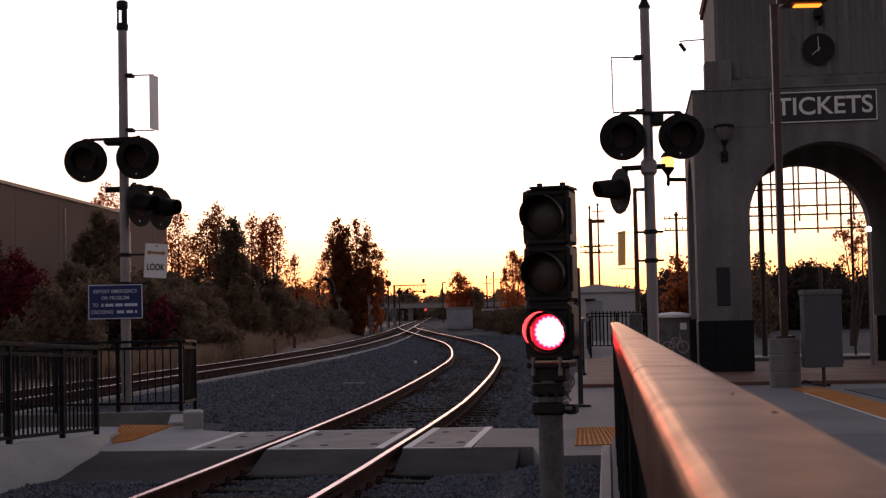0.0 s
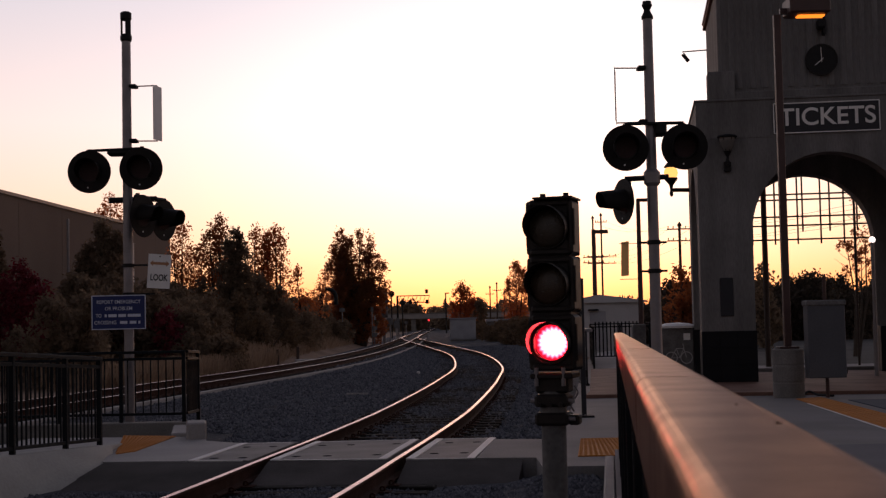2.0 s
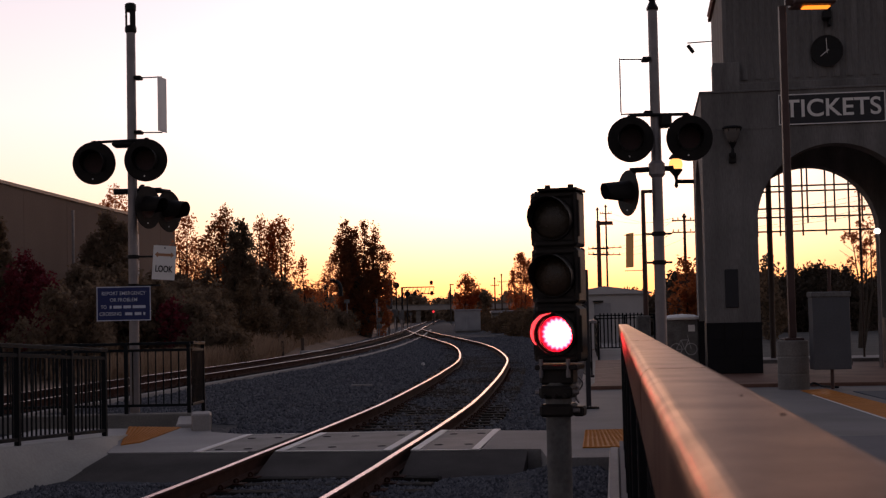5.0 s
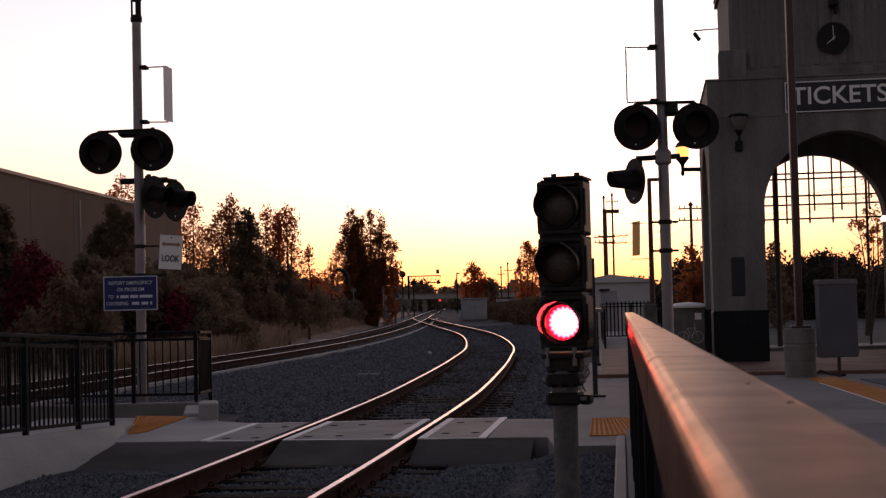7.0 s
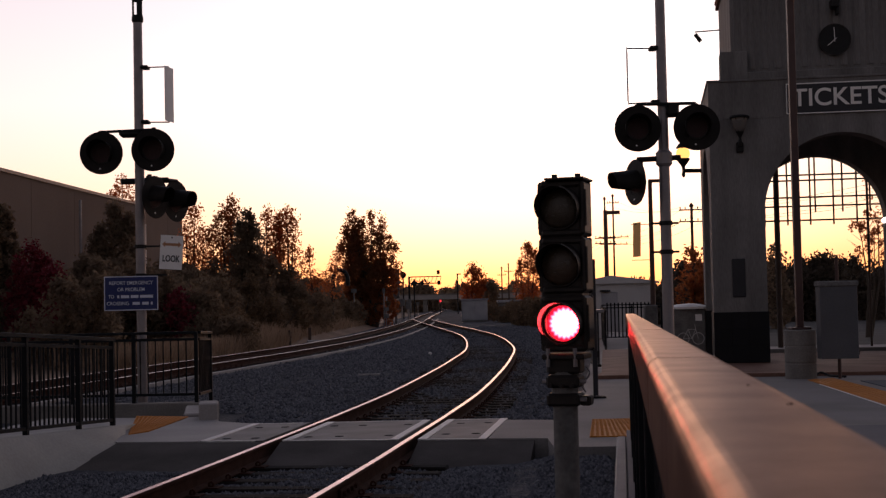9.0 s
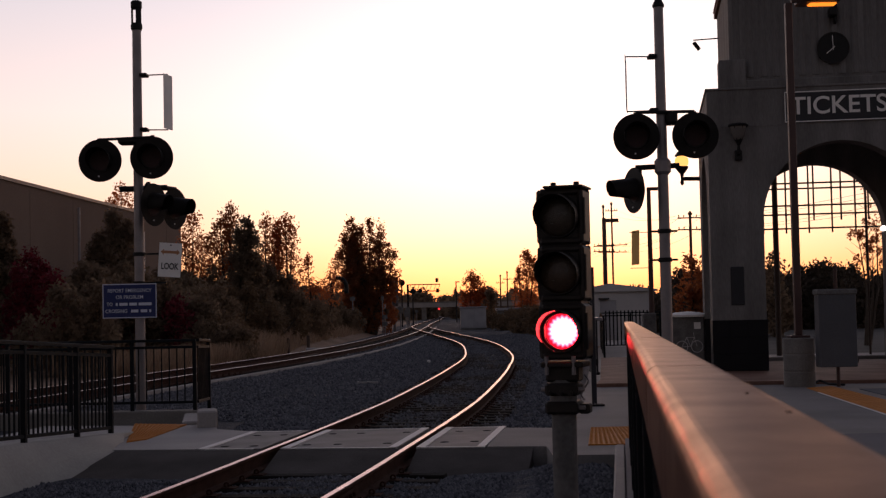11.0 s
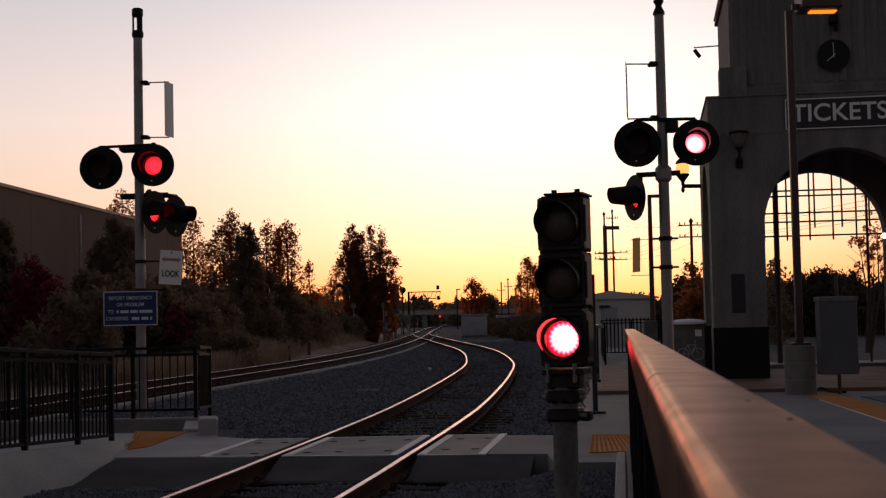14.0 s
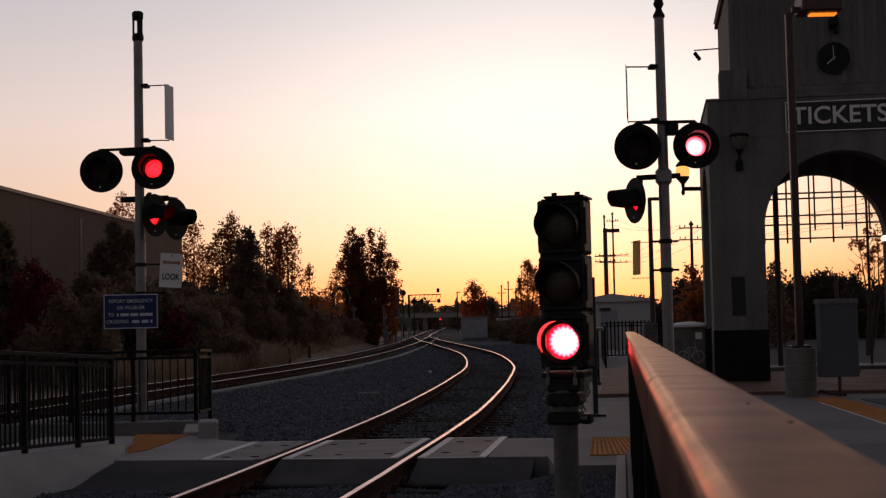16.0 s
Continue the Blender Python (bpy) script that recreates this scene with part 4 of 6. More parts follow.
def make_right_mast():
    t = thing("crossing_signal_mast", pose(2.845, 18.7, -0.1), "grey crossing mast with three hooded black flashers", "crossing signal", "crossing signals")
    G = 0.1
    part("pole", lathe(bmesh.new(), [(0.075, 0), (0.073, 2.6), (0.064, 5.47 + G)], 20), GALV, t, "galvanised steel pole")
    part("foot", lathe(bmesh.new(), [(0.16, 0), (0.16, 0.12), (0.09, 0.3), (0.076, 0.32)], 20), GALV, t)
    part("cap", lathe(bmesh.new(), [(0.078, 5.44 + G), (0.08, 5.47 + G), (0.05, 5.53 + G), (0.04, 5.56 + G), (0.07, 5.62 + G), (0.055, 5.68 + G), (0.01, 5.69 + G)], 20), BLACK, t)
    for z in (2.45, 2.07):
        collar(t, z + G, 0.073)
        part("bracket", box(bmesh.new(), -0.21, 0.17, -0.02, 0.02, z + G - 0.014, z + G + 0.014, 0.005), BLACK, t)
    blade(t, -0.455, 4.06 + G, 4.78 + G, 81, 0.5)
    flasher(t, pose(-0.365, -0.22, 3.69 + G, 0, 0, -4), "left", 86.4)
    flasher(t, pose(0.408, -0.22, 3.69 + G, 0, 0, -4), "right", 84)
    part("arm", cyl(bmesh.new(), (-0.36, -0.12, 4.02 + G), (0.42, -0.12, 4.02 + G), 0.022, seg=10), BLACK, t)
    part("junction_box", box(bmesh.new(), 0.05, 0.2, -0.14, 0.1, 3.86 + G, 4.04 + G, 0.03), BLACK, t)
    part("arm", cyl(bmesh.new(), (-0.36, 0.0, 3.3 + G), (0.22, 0.0, 3.32 + G), 0.036, seg=12), BLACK, t)
    part("junction_box", lathe(bmesh.new(), [(0.075, 3.2 + G), (0.11, 3.24 + G), (0.11, 3.38 + G), (0.075, 3.42 + G)], 16), GALV, t)
    flasher(t, pose(-0.396, 0.0, 3.0 + G, 0, 0, -70), "right", -30, 0.36, FLASH_GLOW_OFF_AXIS, 0.05, 34)


def make_dwarf_signal():
    """The three-light railway signal on a short post in the ballast."""
    t = thing("railway_signal", pose(0.608, 7.8, -0.34, 0, 0, -17), "weathered black three-light railway signal on a grey post", "railway signal")
    G = 0.34
    part("post", lathe(bmesh.new(), [(0.068, 0), (0.068, 0.93 + G)], 24), SCUFFED, t, "grey steel post")
    part("base", lathe(bmesh.new(), [(0.17, 0), (0.17, 0.03), (0.08, 0.06), (0.07, 0.12)], 20), GALV, t)
    for z0, z1 in ((0.885, 0.955), (0.985, 1.055)):
        part("clamp", box(bmesh.new(), -0.088, 0.095, -0.09, 0.09, z0 + G, z1 + G, 0.014), SIGNAL_BLACK, t)
    part("clamp_core", lathe(bmesh.new(), [(0.074, 0.88 + G), (0.074, 1.07 + G)], 20), SCUFFED, t)
    for x, z in ((0.1, 0.92), (0.1, 1.02), (-0.095, 1.02)):
        part("stud", cyl(bmesh.new(), (x - 0.02, -0.05, z + G), (x + 0.03, -0.05, z + G), 0.012, seg=6), GALV, t)
    part("terminal_box", box(bmesh.new(), 0.09, 0.15, -0.04, 0.05, 0.885 + G, 0.94 + G, 0.01), SIGNAL_BLACK, t)
    part("saddle", box(bmesh.new(), -0.085, 0.1, -0.07, 0.07, 1.06 + G, 1.15 + G, 0.012), SIGNAL_BLACK, t)
    part("base_plate", box(bmesh.new(), -0.105, 0.13, -0.1, 0.12, 1.14 + G, 1.17 + G, 0.006), SIGNAL_BLACK, t)
    for x in (-0.07, 0.08):
        part("bolt", cyl(bmesh.new(), (x, -0.09, 1.1 + G), (x, -0.09, 1.2 + G), 0.012, seg=8), GALV, t)
    for x in (-0.06, 0.0, 0.06):
        part("bolt", cyl(bmesh.new(), (x, -0.088, 1.0 + G), (x, -0.112, 1.0 + G), 0.014, seg=6), SIGNAL_BLACK, t)
    part("cable_loop", sweep(bmesh.new(), [(0.125 + 0.02 * math.sin(6.2 * s), -0.03, 1.1 + G - 0.14 * s) for s in np.linspace(0, 1, 12)], [(0.005, 0), (0, 0.005), (-0.005, 0), (0, -0.005)]), GALV, t)
    zs = (1.335, 1.655, 1.968)
    for k, z in enumerate(zs):
        z += G
        # housing with a round bulge about each lens and a hole for it
        h = part("lamp_housing", lathe(bmesh.new(), [(0.112, 0.02), (0.117, 0.02), (0.121, 0.0), (0.123, -0.06), (0.123, -0.2), (0.105, -0.225), (0.0005, -0.24), (0.0005, -0.22), (0.112, -0.2)], 36, FRONT, True), SIGNAL_BLACK, t, "black lamp housing with a hooded lens", at=Matrix.Translation((0, -0.03, z)))
        bm = bmesh.new()
        box(bm, -0.124, -0.095, 0.0, 0.18, -0.15, 0.15, 0.012)
        box(bm, 0.11, 0.142, -0.02, 0.18, -0.15, 0.15, 0.014)
        box(bm, -0.105, 0.13, -0.015, 0.19, 0.115, 0.155, 0.012)
        box(bm, -0.105, 0.13, -0.015, 0.19, -0.155, -0.115, 0.012)
        box(bm, -0.124, 0.142, 0.155, 0.185, -0.155, 0.155, 0.008)
        part("case", bm, SIGNAL_BLACK, h)
        bm = bmesh.new()
        rim = []
        for i in range(36):
            a = 2 * math.pi * i / 36
            e = min(0.133 / max(abs(math.cos(a)), 1e-6), 0.145 / max(abs(math.sin(a)), 1e-6), 0.172)
            rim.append([bm.verts.new(v) for v in ((0.116 * math.cos(a), 0.002, 0.116 * math.sin(a)), (0.009 + e * math.cos(a), 0.002, e * math.sin(a)), (0.009 + e * math.cos(a), 0.03, e * math.sin(a)))])
        for a, b in zip(rim, rim[1:] + rim[:1]):
            bm.faces.new((a[0], a[1], b[1], b[0])), bm.faces.new((a[1], a[2], b[2], b[1]))
        bmesh.ops.recalc_face_normals(bm, faces=bm.faces)
        part("face_plate", bm, SIGNAL_BLACK, h, "dull front plate round the lens")
        part("hood", visor(bmesh.new(), 0.115, 0.15, -30, 210, 22, 0.004, 0.4), SIGNAL_BLACK, h, "rolled sheet hood")
        # the glint on the hood's upper right edge, laid on as a paler strip
        edge = [(0.117 * math.cos(u), -0.005 - 0.15 * (0.4 + 0.6 * math.sin((u + 0.5236) / 4.1888 * math.pi) ** 0.7), 0.117 * math.sin(u)) for u in np.linspace(0.35, 1.25, 9)]
        part("hood_edge_glint", sweep(bmesh.new(), edge, [(-0.003, -0.003), (-0.003, 0.003), (0.003, 0.003), (0.003, -0.003)]), SCUFFED, h, "pale strip painted as the glint on the hood edge")
        part("door_hinge", cyl(bmesh.new(), (0.142, 0.0, -0.1), (0.142, 0.0, 0.1), 0.01, seg=8), SIGNAL_BLACK, h)
        if k == 0:
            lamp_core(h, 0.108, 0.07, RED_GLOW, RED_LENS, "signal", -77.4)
        else:
            part("lens", lathe(bmesh.new(), [(0.111, 0.0), (0.111, 0.006), (0.09, 0.018), (0.05, 0.028), (0.01, 0.032)], 28, FRONT), AMBER_LENS if k == 1 else GREEN_LENS, h, "unlit dark lens", smooth=True)
    for z in (1.5, 1.825):
        part("neck", box(bmesh.new(), -0.115, 0.115, -0.03, 0.16, z + G - 0.03, z + G + 0.03, 0.01), SIGNAL_BLACK, t)
    part("roof_plate", box(bmesh.new(), -0.072, 0.15, -0.085, 0.17, 2.122 + G, 2.135 + G, 0.003), SIGNAL_BLACK, t)
    for x in (-0.03, 0.1):
        part("roof_bolt", cyl(bmesh.new(), (x, 0.0, 2.134 + G), (x, 0.0, 2.158 + G), 0.016, seg=8), SIGNAL_BLACK, t)


# ---- the station tower ----
TOWER = Matrix.Translation((5.455, 29.55, 0.075)) @ Matrix.Rotation(radians(-8), 4, "Z")
W, PIER, SPRING, RAD = 5.42, 1.1, 3.13, 1.61


def arch_wall(bm, w, z1, thick):
    """A wall along x with a round-headed opening in its middle, from y = 0 to thick."""
    c, seg = w / 2, 28
    outer_l, outer_r = 0.0, w
    for y, flip in ((0.0, False), (thick, True)):
        cols = []
        for i in range(seg + 1):
            a = math.pi - math.pi * i / seg
            cols.append((c + RAD * math.cos(a), SPRING + RAD * math.sin(a)))
        lower = [bm.verts.new((x, y, z)) for x, z in cols]
        upper = [bm.verts.new((x, y, z1)) for x, _ in cols]
        for i in range(seg):
            bm.faces.new((lower[i], lower[i + 1], upper[i + 1], upper[i]))
        for s, xo, li in ((0, outer_l, 0), (1, outer_r, seg)):
            p = [bm.verts.new((xo, y, 0)), bm.verts.new((cols[li][0], y, 0)), lower[li], upper[li], bm.verts.new((xo, y, z1))]
            bm.faces.new(p)
        edge = [(cols[0][0], 0)] + cols + [(cols[-1][0], 0)]
        if not flip:
            inner = [bm.verts.new((x, 0.0, z)) for x, z in edge]
            outer = [bm.verts.new((x, thick, z)) for x, z in edge]
            for i in range(len(edge) - 1):
                bm.faces.new((inner[i], inner[i + 1], outer[i + 1], outer[i]))
    for x in (0.0, w):
        bm.faces.new([bm.verts.new(v) for v in ((x, 0, 0), (x, thick, 0), (x, thick, z1), (x, 0, z1))])
    bm.faces.new([bm.verts.new(v) for v in ((0, 0, z1), (w, 0, z1), (w, thick, z1), (0, thick, z1))])
    bmesh.ops.remove_doubles(bm, verts=bm.verts, dist=1e-4)
    bmesh.ops.recalc_face_normals(bm, faces=bm.faces)
    return bm


def make_tower():
    t = thing("station_tower", TOWER, "grey stucco station tower on four arched piers with black tiled feet", "tower")
    H1, T = 5.87, 0.62
    part("wall", arch_wall(bmesh.new(), W, H1, T), STUCCO, t, "stucco wall with a round arch")
    part("wall", arch_wall(bmesh.new(), W, H1, T), STUCCO, t, "stucco wall with a round arch", at=pose(0, W - T, 0))
    part("wall", arch_wall(bmesh.new(), W - 2 * T, H1, T), STUCCO, t, at=pose(T, T, 0, 0, 0, 90))
    part("wall", arch_wall(bmesh.new(), W - 2 * T, H1, T), STUCCO, t, at=pose(W, T, 0, 0, 0, 90))
    part("vault_ceiling", box(bmesh.new(), T, W - T, T, W - T, 5.25, 5.4), STUCCO, t)
    # upper storey, set back, with corner blocks and flutes
    i = 0.45
    u = part("upper_wall", box(bmesh.new(), i + 0.07, W - i - 0.07, i, W - i, H1, 8.62, 0.01), STUCCO, t, "upper stucco storey with fluted panels")
    for x in (0.28, W - 0.84):
        for y in (0.2, W - 0.76):
            part("corner_block", box(bmesh.new(), x, x + 0.56, y, y + 0.56, H1, 6.55, 0.015), STUCCO, u)
    part("plinth", box(bmesh.new(), 0.7, W - 0.7, 0.33, 0.5, H1, 6.12, 0.015), STUCCO, u)
    flute = mesh_of(lathe(bmesh.new(), [(0.11, 6.2), (0.11, 8.4)], 14), "flute", STUCCO)
    for k in range(16):
        o = new("flute", flute)
        o.parent, o.location = u, (0.68 + k * 0.271, i + 0.075, 0)
    part("ledge", box(bmesh.new(), -0.03, W + 0.03, -0.03, W + 0.03, H1, H1 + 0.05, 0.012), STUCCO, t)
    part("groove_line", box(bmesh.new(), 0.0, 1.52, -0.012, 0.002, 5.09, 5.12), STUCCO, t)
    # clay tile eave along the side
    rf = part("roof", box(bmesh.new(), 0.45, W - 0.45, 0.36, W - 0.34, 8.4, 8.48, 0.01), ROOF_TILE, t, "clay tile eave of the roof")
    tile = mesh_of(cyl(bmesh.new(), (0.49, 0, 8.5), (1.05, 0, 9.2), 0.085, 0.075, 10), "tile", ROOF_TILE)
    for k in range(23):
        o = new("tile", tile)
        o.parent, o.location = rf, (0, 0.4 + k * 0.21, 0)
    # black tile feet, in courses
    for x, y in ((-0.012, -0.012), (W - PIER - 0.012, -0.012), (-0.012, W - PIER - 0.012), (W - PIER - 0.012, W - PIER - 0.012)):
        b = part("tile_base", box(bmesh.new(), x, x + PIER + 0.03, y, y + PIER + 0.03, 0.0, 1.06, 0.006), BLACK_TILE, t, "glazed black tile base of a pier")
        for k in range(3):
            for e in range(3):
                part("tile", box(bmesh.new(), x + 0.006 + e * 0.362, x + 0.358 + e * 0.362, y - 0.008, y - 0.0005, 0.008 + k * 0.352, 0.35 + k * 0.352, 0.003), BLACK_TILE, b)
    part("wall_plaque", box(bmesh.new(), 0.39, 0.66, -0.03, -0.001, 1.37, 2.17, 0.01), SIGN_DARK, t, "narrow dark plaque")
    # ticket sign
    s = sign_plate(t, 2.16, 0.64, pose(2.67, -0.05, 5.46), SIGN_DARK, LETTER, "tickets_sign", 0.022, "dark sign with white capitals TICKETS")
    part("sign_back", box(bmesh.new(), -1.08, 1.08, 0.003, 0.045, -0.32, 0.32), BLACK, s)
    letters("TICKETS", 0.51, pose(0.02, -0.006, -0.0), s, "lettering", LETTER, 1.95, "white capitals TICKETS", 0.014)
    # clock
    c = part("clock", cyl(bmesh.new(), (2.665, i + 0.06, 6.73), (2.665, i - 0.09, 6.73), 0.33, seg=40), BLACK, t, "round black clock with pale hands")
    part("clock_rim", lathe(bmesh.new(), [(0.32, 0.0), (0.335, 0.0), (0.335, 0.02), (0.32, 0.02)], 40, Matrix.Translation((2.665, i - 0.088, 6.73)) @ FRONT, True), SIGNAL_BLACK, c)
    for ang, l, w in ((-2, 0.26, 0.006), (230, 0.18, 0.007)):
        part("clock_hand", box(bmesh.new(), -w, w, -0.004, 0.004, -0.05, l, 0, Matrix.Translation((2.665, i - 0.1, 6.73)) @ Matrix.Rotation(radians(ang), 4, "Y")), LETTER, c)
    part("loudspeaker", box(bmesh.new(), 2.58, 2.76, 0.15, 0.4, 7.37, 7.56, 0.03), BLACK, t)
    part("loudspeaker_stem", box(bmesh.new(), 2.7, 2.75, 0.2, 0.46, 7.25, 7.62), BLACK, t)
    part("small_plaque", box(bmesh.new(), 2.52, 2.78, i - 0.02, i + 0.02, 5.98, 6.1), SIGN_DARK, t)
    # roof-edge floodlight on a thin arm
    part("flood_arm", cyl(bmesh.new(), (0.56, 4.5, 7.82), (-0.08, 4.5, 7.8), 0.016, seg=8), BLACK, t)
    part("flood_light", box(bmesh.new(), -0.04, 0.05, -0.03, 0.03, -0.15, 0.08, 0.01, Matrix.Translation((-0.03, 4.5, 7.68)) @ Matrix.Rotation(radians(-35), 4, "Y")), BLACK, t)


def make_lantern(label, m, lit):
    """A wall lantern: bracket, base, glass bowl in a cage and a flat cap."""
    t = thing("wall_lantern", m, label, "wall lantern", "wall lanterns")
    part("bracket", box(bmesh.new(), -0.075, 0.075, -0.09, 0.0, -0.42, -0.2, 0.02), BLACK, t)
    part("stem", lathe(bmesh.new(), [(0.03, -0.3), (0.04, -0.22), (0.025, -0.12), (0.06, -0.05), (0.09, 0.0)], 16, Matrix.Translation((0, -0.2, 0))), BLACK, t)
    part("stem_arm", box(bmesh.new(), -0.02, 0.02, -0.2, -0.05, -0.3, -0.26), BLACK, t)
    part("bowl", lathe(bmesh.new(), [(0.07, 0.0), (0.12, 0.08), (0.165, 0.22), (0.17, 0.28)], 20, Matrix.Translation((0, -0.2, 0))), AMBER_GLOW if lit else SMOKE_GLASS, t, "glass bowl")
    part("cap", lathe(bmesh.new(), [(0.2, 0.28), (0.21, 0.3), (0.19, 0.33), (0.05, 0.36)], 20, Matrix.Translation((0, -0.2, 0))), BLACK, t)
    for k in range(6):
        a = radians(60 * k)
        part("rib", cyl(bmesh.new(), (0.07 * math.cos(a), -0.2 + 0.07 * math.sin(a), 0), (0.178 * math.cos(a), -0.2 + 0.178 * math.sin(a), 0.285), 0.009, seg=6), BLACK, t)


def make_globe_lantern():
    t = thing("globe_lantern", pose(5.7, 34.4, 4.55), "glowing amber globe lantern on a bracket of the tower", "globe lantern")
    part("bracket", cyl(bmesh.new(), (0.0, 0, 0), (0.52, 0.1, 0.0), 0.05, seg=10), BLACK, t)
    part("stem", lathe(bmesh.new(), [(0.02, -0.16), (0.05, -0.1), (0.03, 0.0), (0.05, 0.12), (0.16, 0.26), (0.16, 0.3)], 16), BLACK, t)
    part("globe", lathe(bmesh.new(), [(0.1, 0.28), (0.155, 0.34), (0.17, 0.42), (0.155, 0.5), (0.1, 0.55)], 20), AMBER_GLOW, t, "lit amber globe", smooth=True)
    part("cap", lathe(bmesh.new(), [(0.17, 0.55), (0.17, 0.57), (0.1, 0.66), (0.02, 0.7)], 16), BLACK, t)


def make_trellis():
    """The hanging lattice in the rear arch."""
    t = thing("hanging_lattice", TOWER @ pose(0, W + 0.12, 0), "rust-brown square lattice hanging in the rear arch", "lattice")
    c = W / 2
    for z, y in ((4.33, 0), (4.22, 0.3), (3.78, 0), (3.58, 0.3), (3.215, 0)):
        part("rail", box(bmesh.new(), c - 1.9, c + 1.9, y - 0.015, y + 0.015, z - 0.02, z + 0.02), LATTICE, t)
    for x, y, z in ((-1.18, 0, 3.1), (-0.63, 0, 3.1), (-0.6, 0.3, 3.42), (-0.083, 0, 3.1), (0.073, 0.3, 3.42), (0.47, 0, 3.1), (0.729, 0.3, 3.42), (1.024, 0, 3.1), (1.383, 0.3, 3.42)):
        part("upright", box(bmesh.new(), c + x - 0.02, c + x + 0.02, y - 0.015, y + 0.015, z, 5.1), LATTICE, t)
    part("post", cyl(bmesh.new(), (c - 0.84, 0.6, -0.3), (c - 0.84, 0.6, 5.1), 0.07, seg=12), LATTICE, t)
    part("post", cyl(bmesh.new(), (c + 1.36, 0.6, -0.3), (c + 1.36, 0.6, 5.1), 0.03, seg=12), LATTICE, t)


def make_lamp_post():
    t = thing("lamp_post", pose(6.05, 24.75, 0.0), "red-brown lamp post on a banded concrete pedestal, lamp lit orange", "lamp post")
    ped = lathe(bmesh.new(), [(0.27, 0.0), (0.27, 0.26), (0.262, 0.27), (0.262, 0.29), (0.27, 0.3), (0.27, 0.56), (0.262, 0.57), (0.262, 0.59), (0.27, 0.6), (0.27, 0.84), (0.25, 0.86)], 32)
    part("pedestal", ped, CONCRETE_OLD, t, "round concrete pedestal with form marks")
    part("base_plate", box(bmesh.new(), -0.17, 0.17, -0.17, 0.17, 0.86, 0.9, 0.01), BROWN_PAINT, t)
    part("pole", box(bmesh.new(), -0.058, 0.064, -0.06, 0.06, 0.9, 6.75, 0.01), BROWN_PAINT, t)
    part("arm", box(bmesh.new(), 0.06, 0.18, -0.04, 0.04, 6.76, 6.86), BROWN_PAINT, t)
    h = part("lamp_head", box(bmesh.new(), 0.18, 0.9, -0.3, 0.3, 6.73, 7.04, 0.03), BROWN_PAINT, t)
    part("lamp_glass", box(bmesh.new(), 0.36, 0.84, -0.1, 0.1, 6.7, 6.7305, 0.012), SODIUM_GLOW, h, "glowing orange lamp glass")


def make_ground_cable():
    t = thing("ground_cable", Matrix(), "black cable lying in a loose curve on the paving", "cable")
    path = [(6.38 + 0.4 * u, 25.0 - 0.3 * u + 0.16 * math.sin(5.0 * u), 0.035 + 0.05 * max(0.0, math.sin(6.3 * u))) for u in np.linspace(0, 1, 16)]
    part("cable", sweep(bmesh.new(), path, [(0.02, 0), (0.014, 0.014), (0, 0.02), (-0.014, 0.014), (-0.02, 0), (0, -0.02)]), BLACK, t)


def make_map_case():
    t = thing("notice_case", pose(6.62, 24.35, 0.0, 0, 0, 3), "grey steel notice case on a slender post", "notice case")
    part("post", cyl(bmesh.new(), (0.03, 0.1, 0.0), (0.03, 0.1, 2.1), 0.032, seg=12), BROWN_PAINT, t)
    part("case", box(bmesh.new(), -0.37, 0.28, -0.2, 0.06, 0.36, 1.6, 0.012), CABINET, t, "grey enamel back of the case")
    part("lip", box(bmesh.new(), -0.39, 0.3, -0.22, 0.08, 1.59, 1.69, 0.02), SCUFFED, t)
    part("hinge", box(bmesh.new(), 0.28, 0.33, -0.08, 0.0, 0.42, 0.49), BLACK, t)


def make_gate_post():
    t = thing("swing_gate", pose(2.09, 21.0, 0.0), "dark blue-black swing gate folded beside its post", "gate")
    part("post", box(bmesh.new(), -0.035, 0.035, -0.04, 0.04, 0.03, 2.06, 0.006), SIGN_DARK, t)
    part("foot_plate", box(bmesh.new(), -0.14, 0.14, -0.13, 0.13, 0.0, 0.035, 0.004), BLACK, t)
    g = part("gate_leaf", box(bmesh.new(), 0.05, 0.075, 0.04, 1.15, 0.5, 1.28), SIGN_DARK, t)
    part("gate_rail", box(bmesh.new(), 0.045, 0.16, 0.04, 1.2, 1.26, 1.31, 0.01), GALV, g)
    part("gate_rail", box(bmesh.new(), 0.045, 0.1, 0.04, 1.2, 0.46, 0.5, 0.01), BLACK, g)
    part("hinge", box(bmesh.new(), 0.03, 0.07, -0.02, 0.06, 0.6, 0.7), BLACK, t)
    for k in range(5):
        part("bolt", cyl(bmesh.new(), (-0.1 + 0.05 * k, -0.1, 0.03), (-0.1 + 0.05 * k, -0.1, 0.05), 0.012, seg=6), GALV, t)


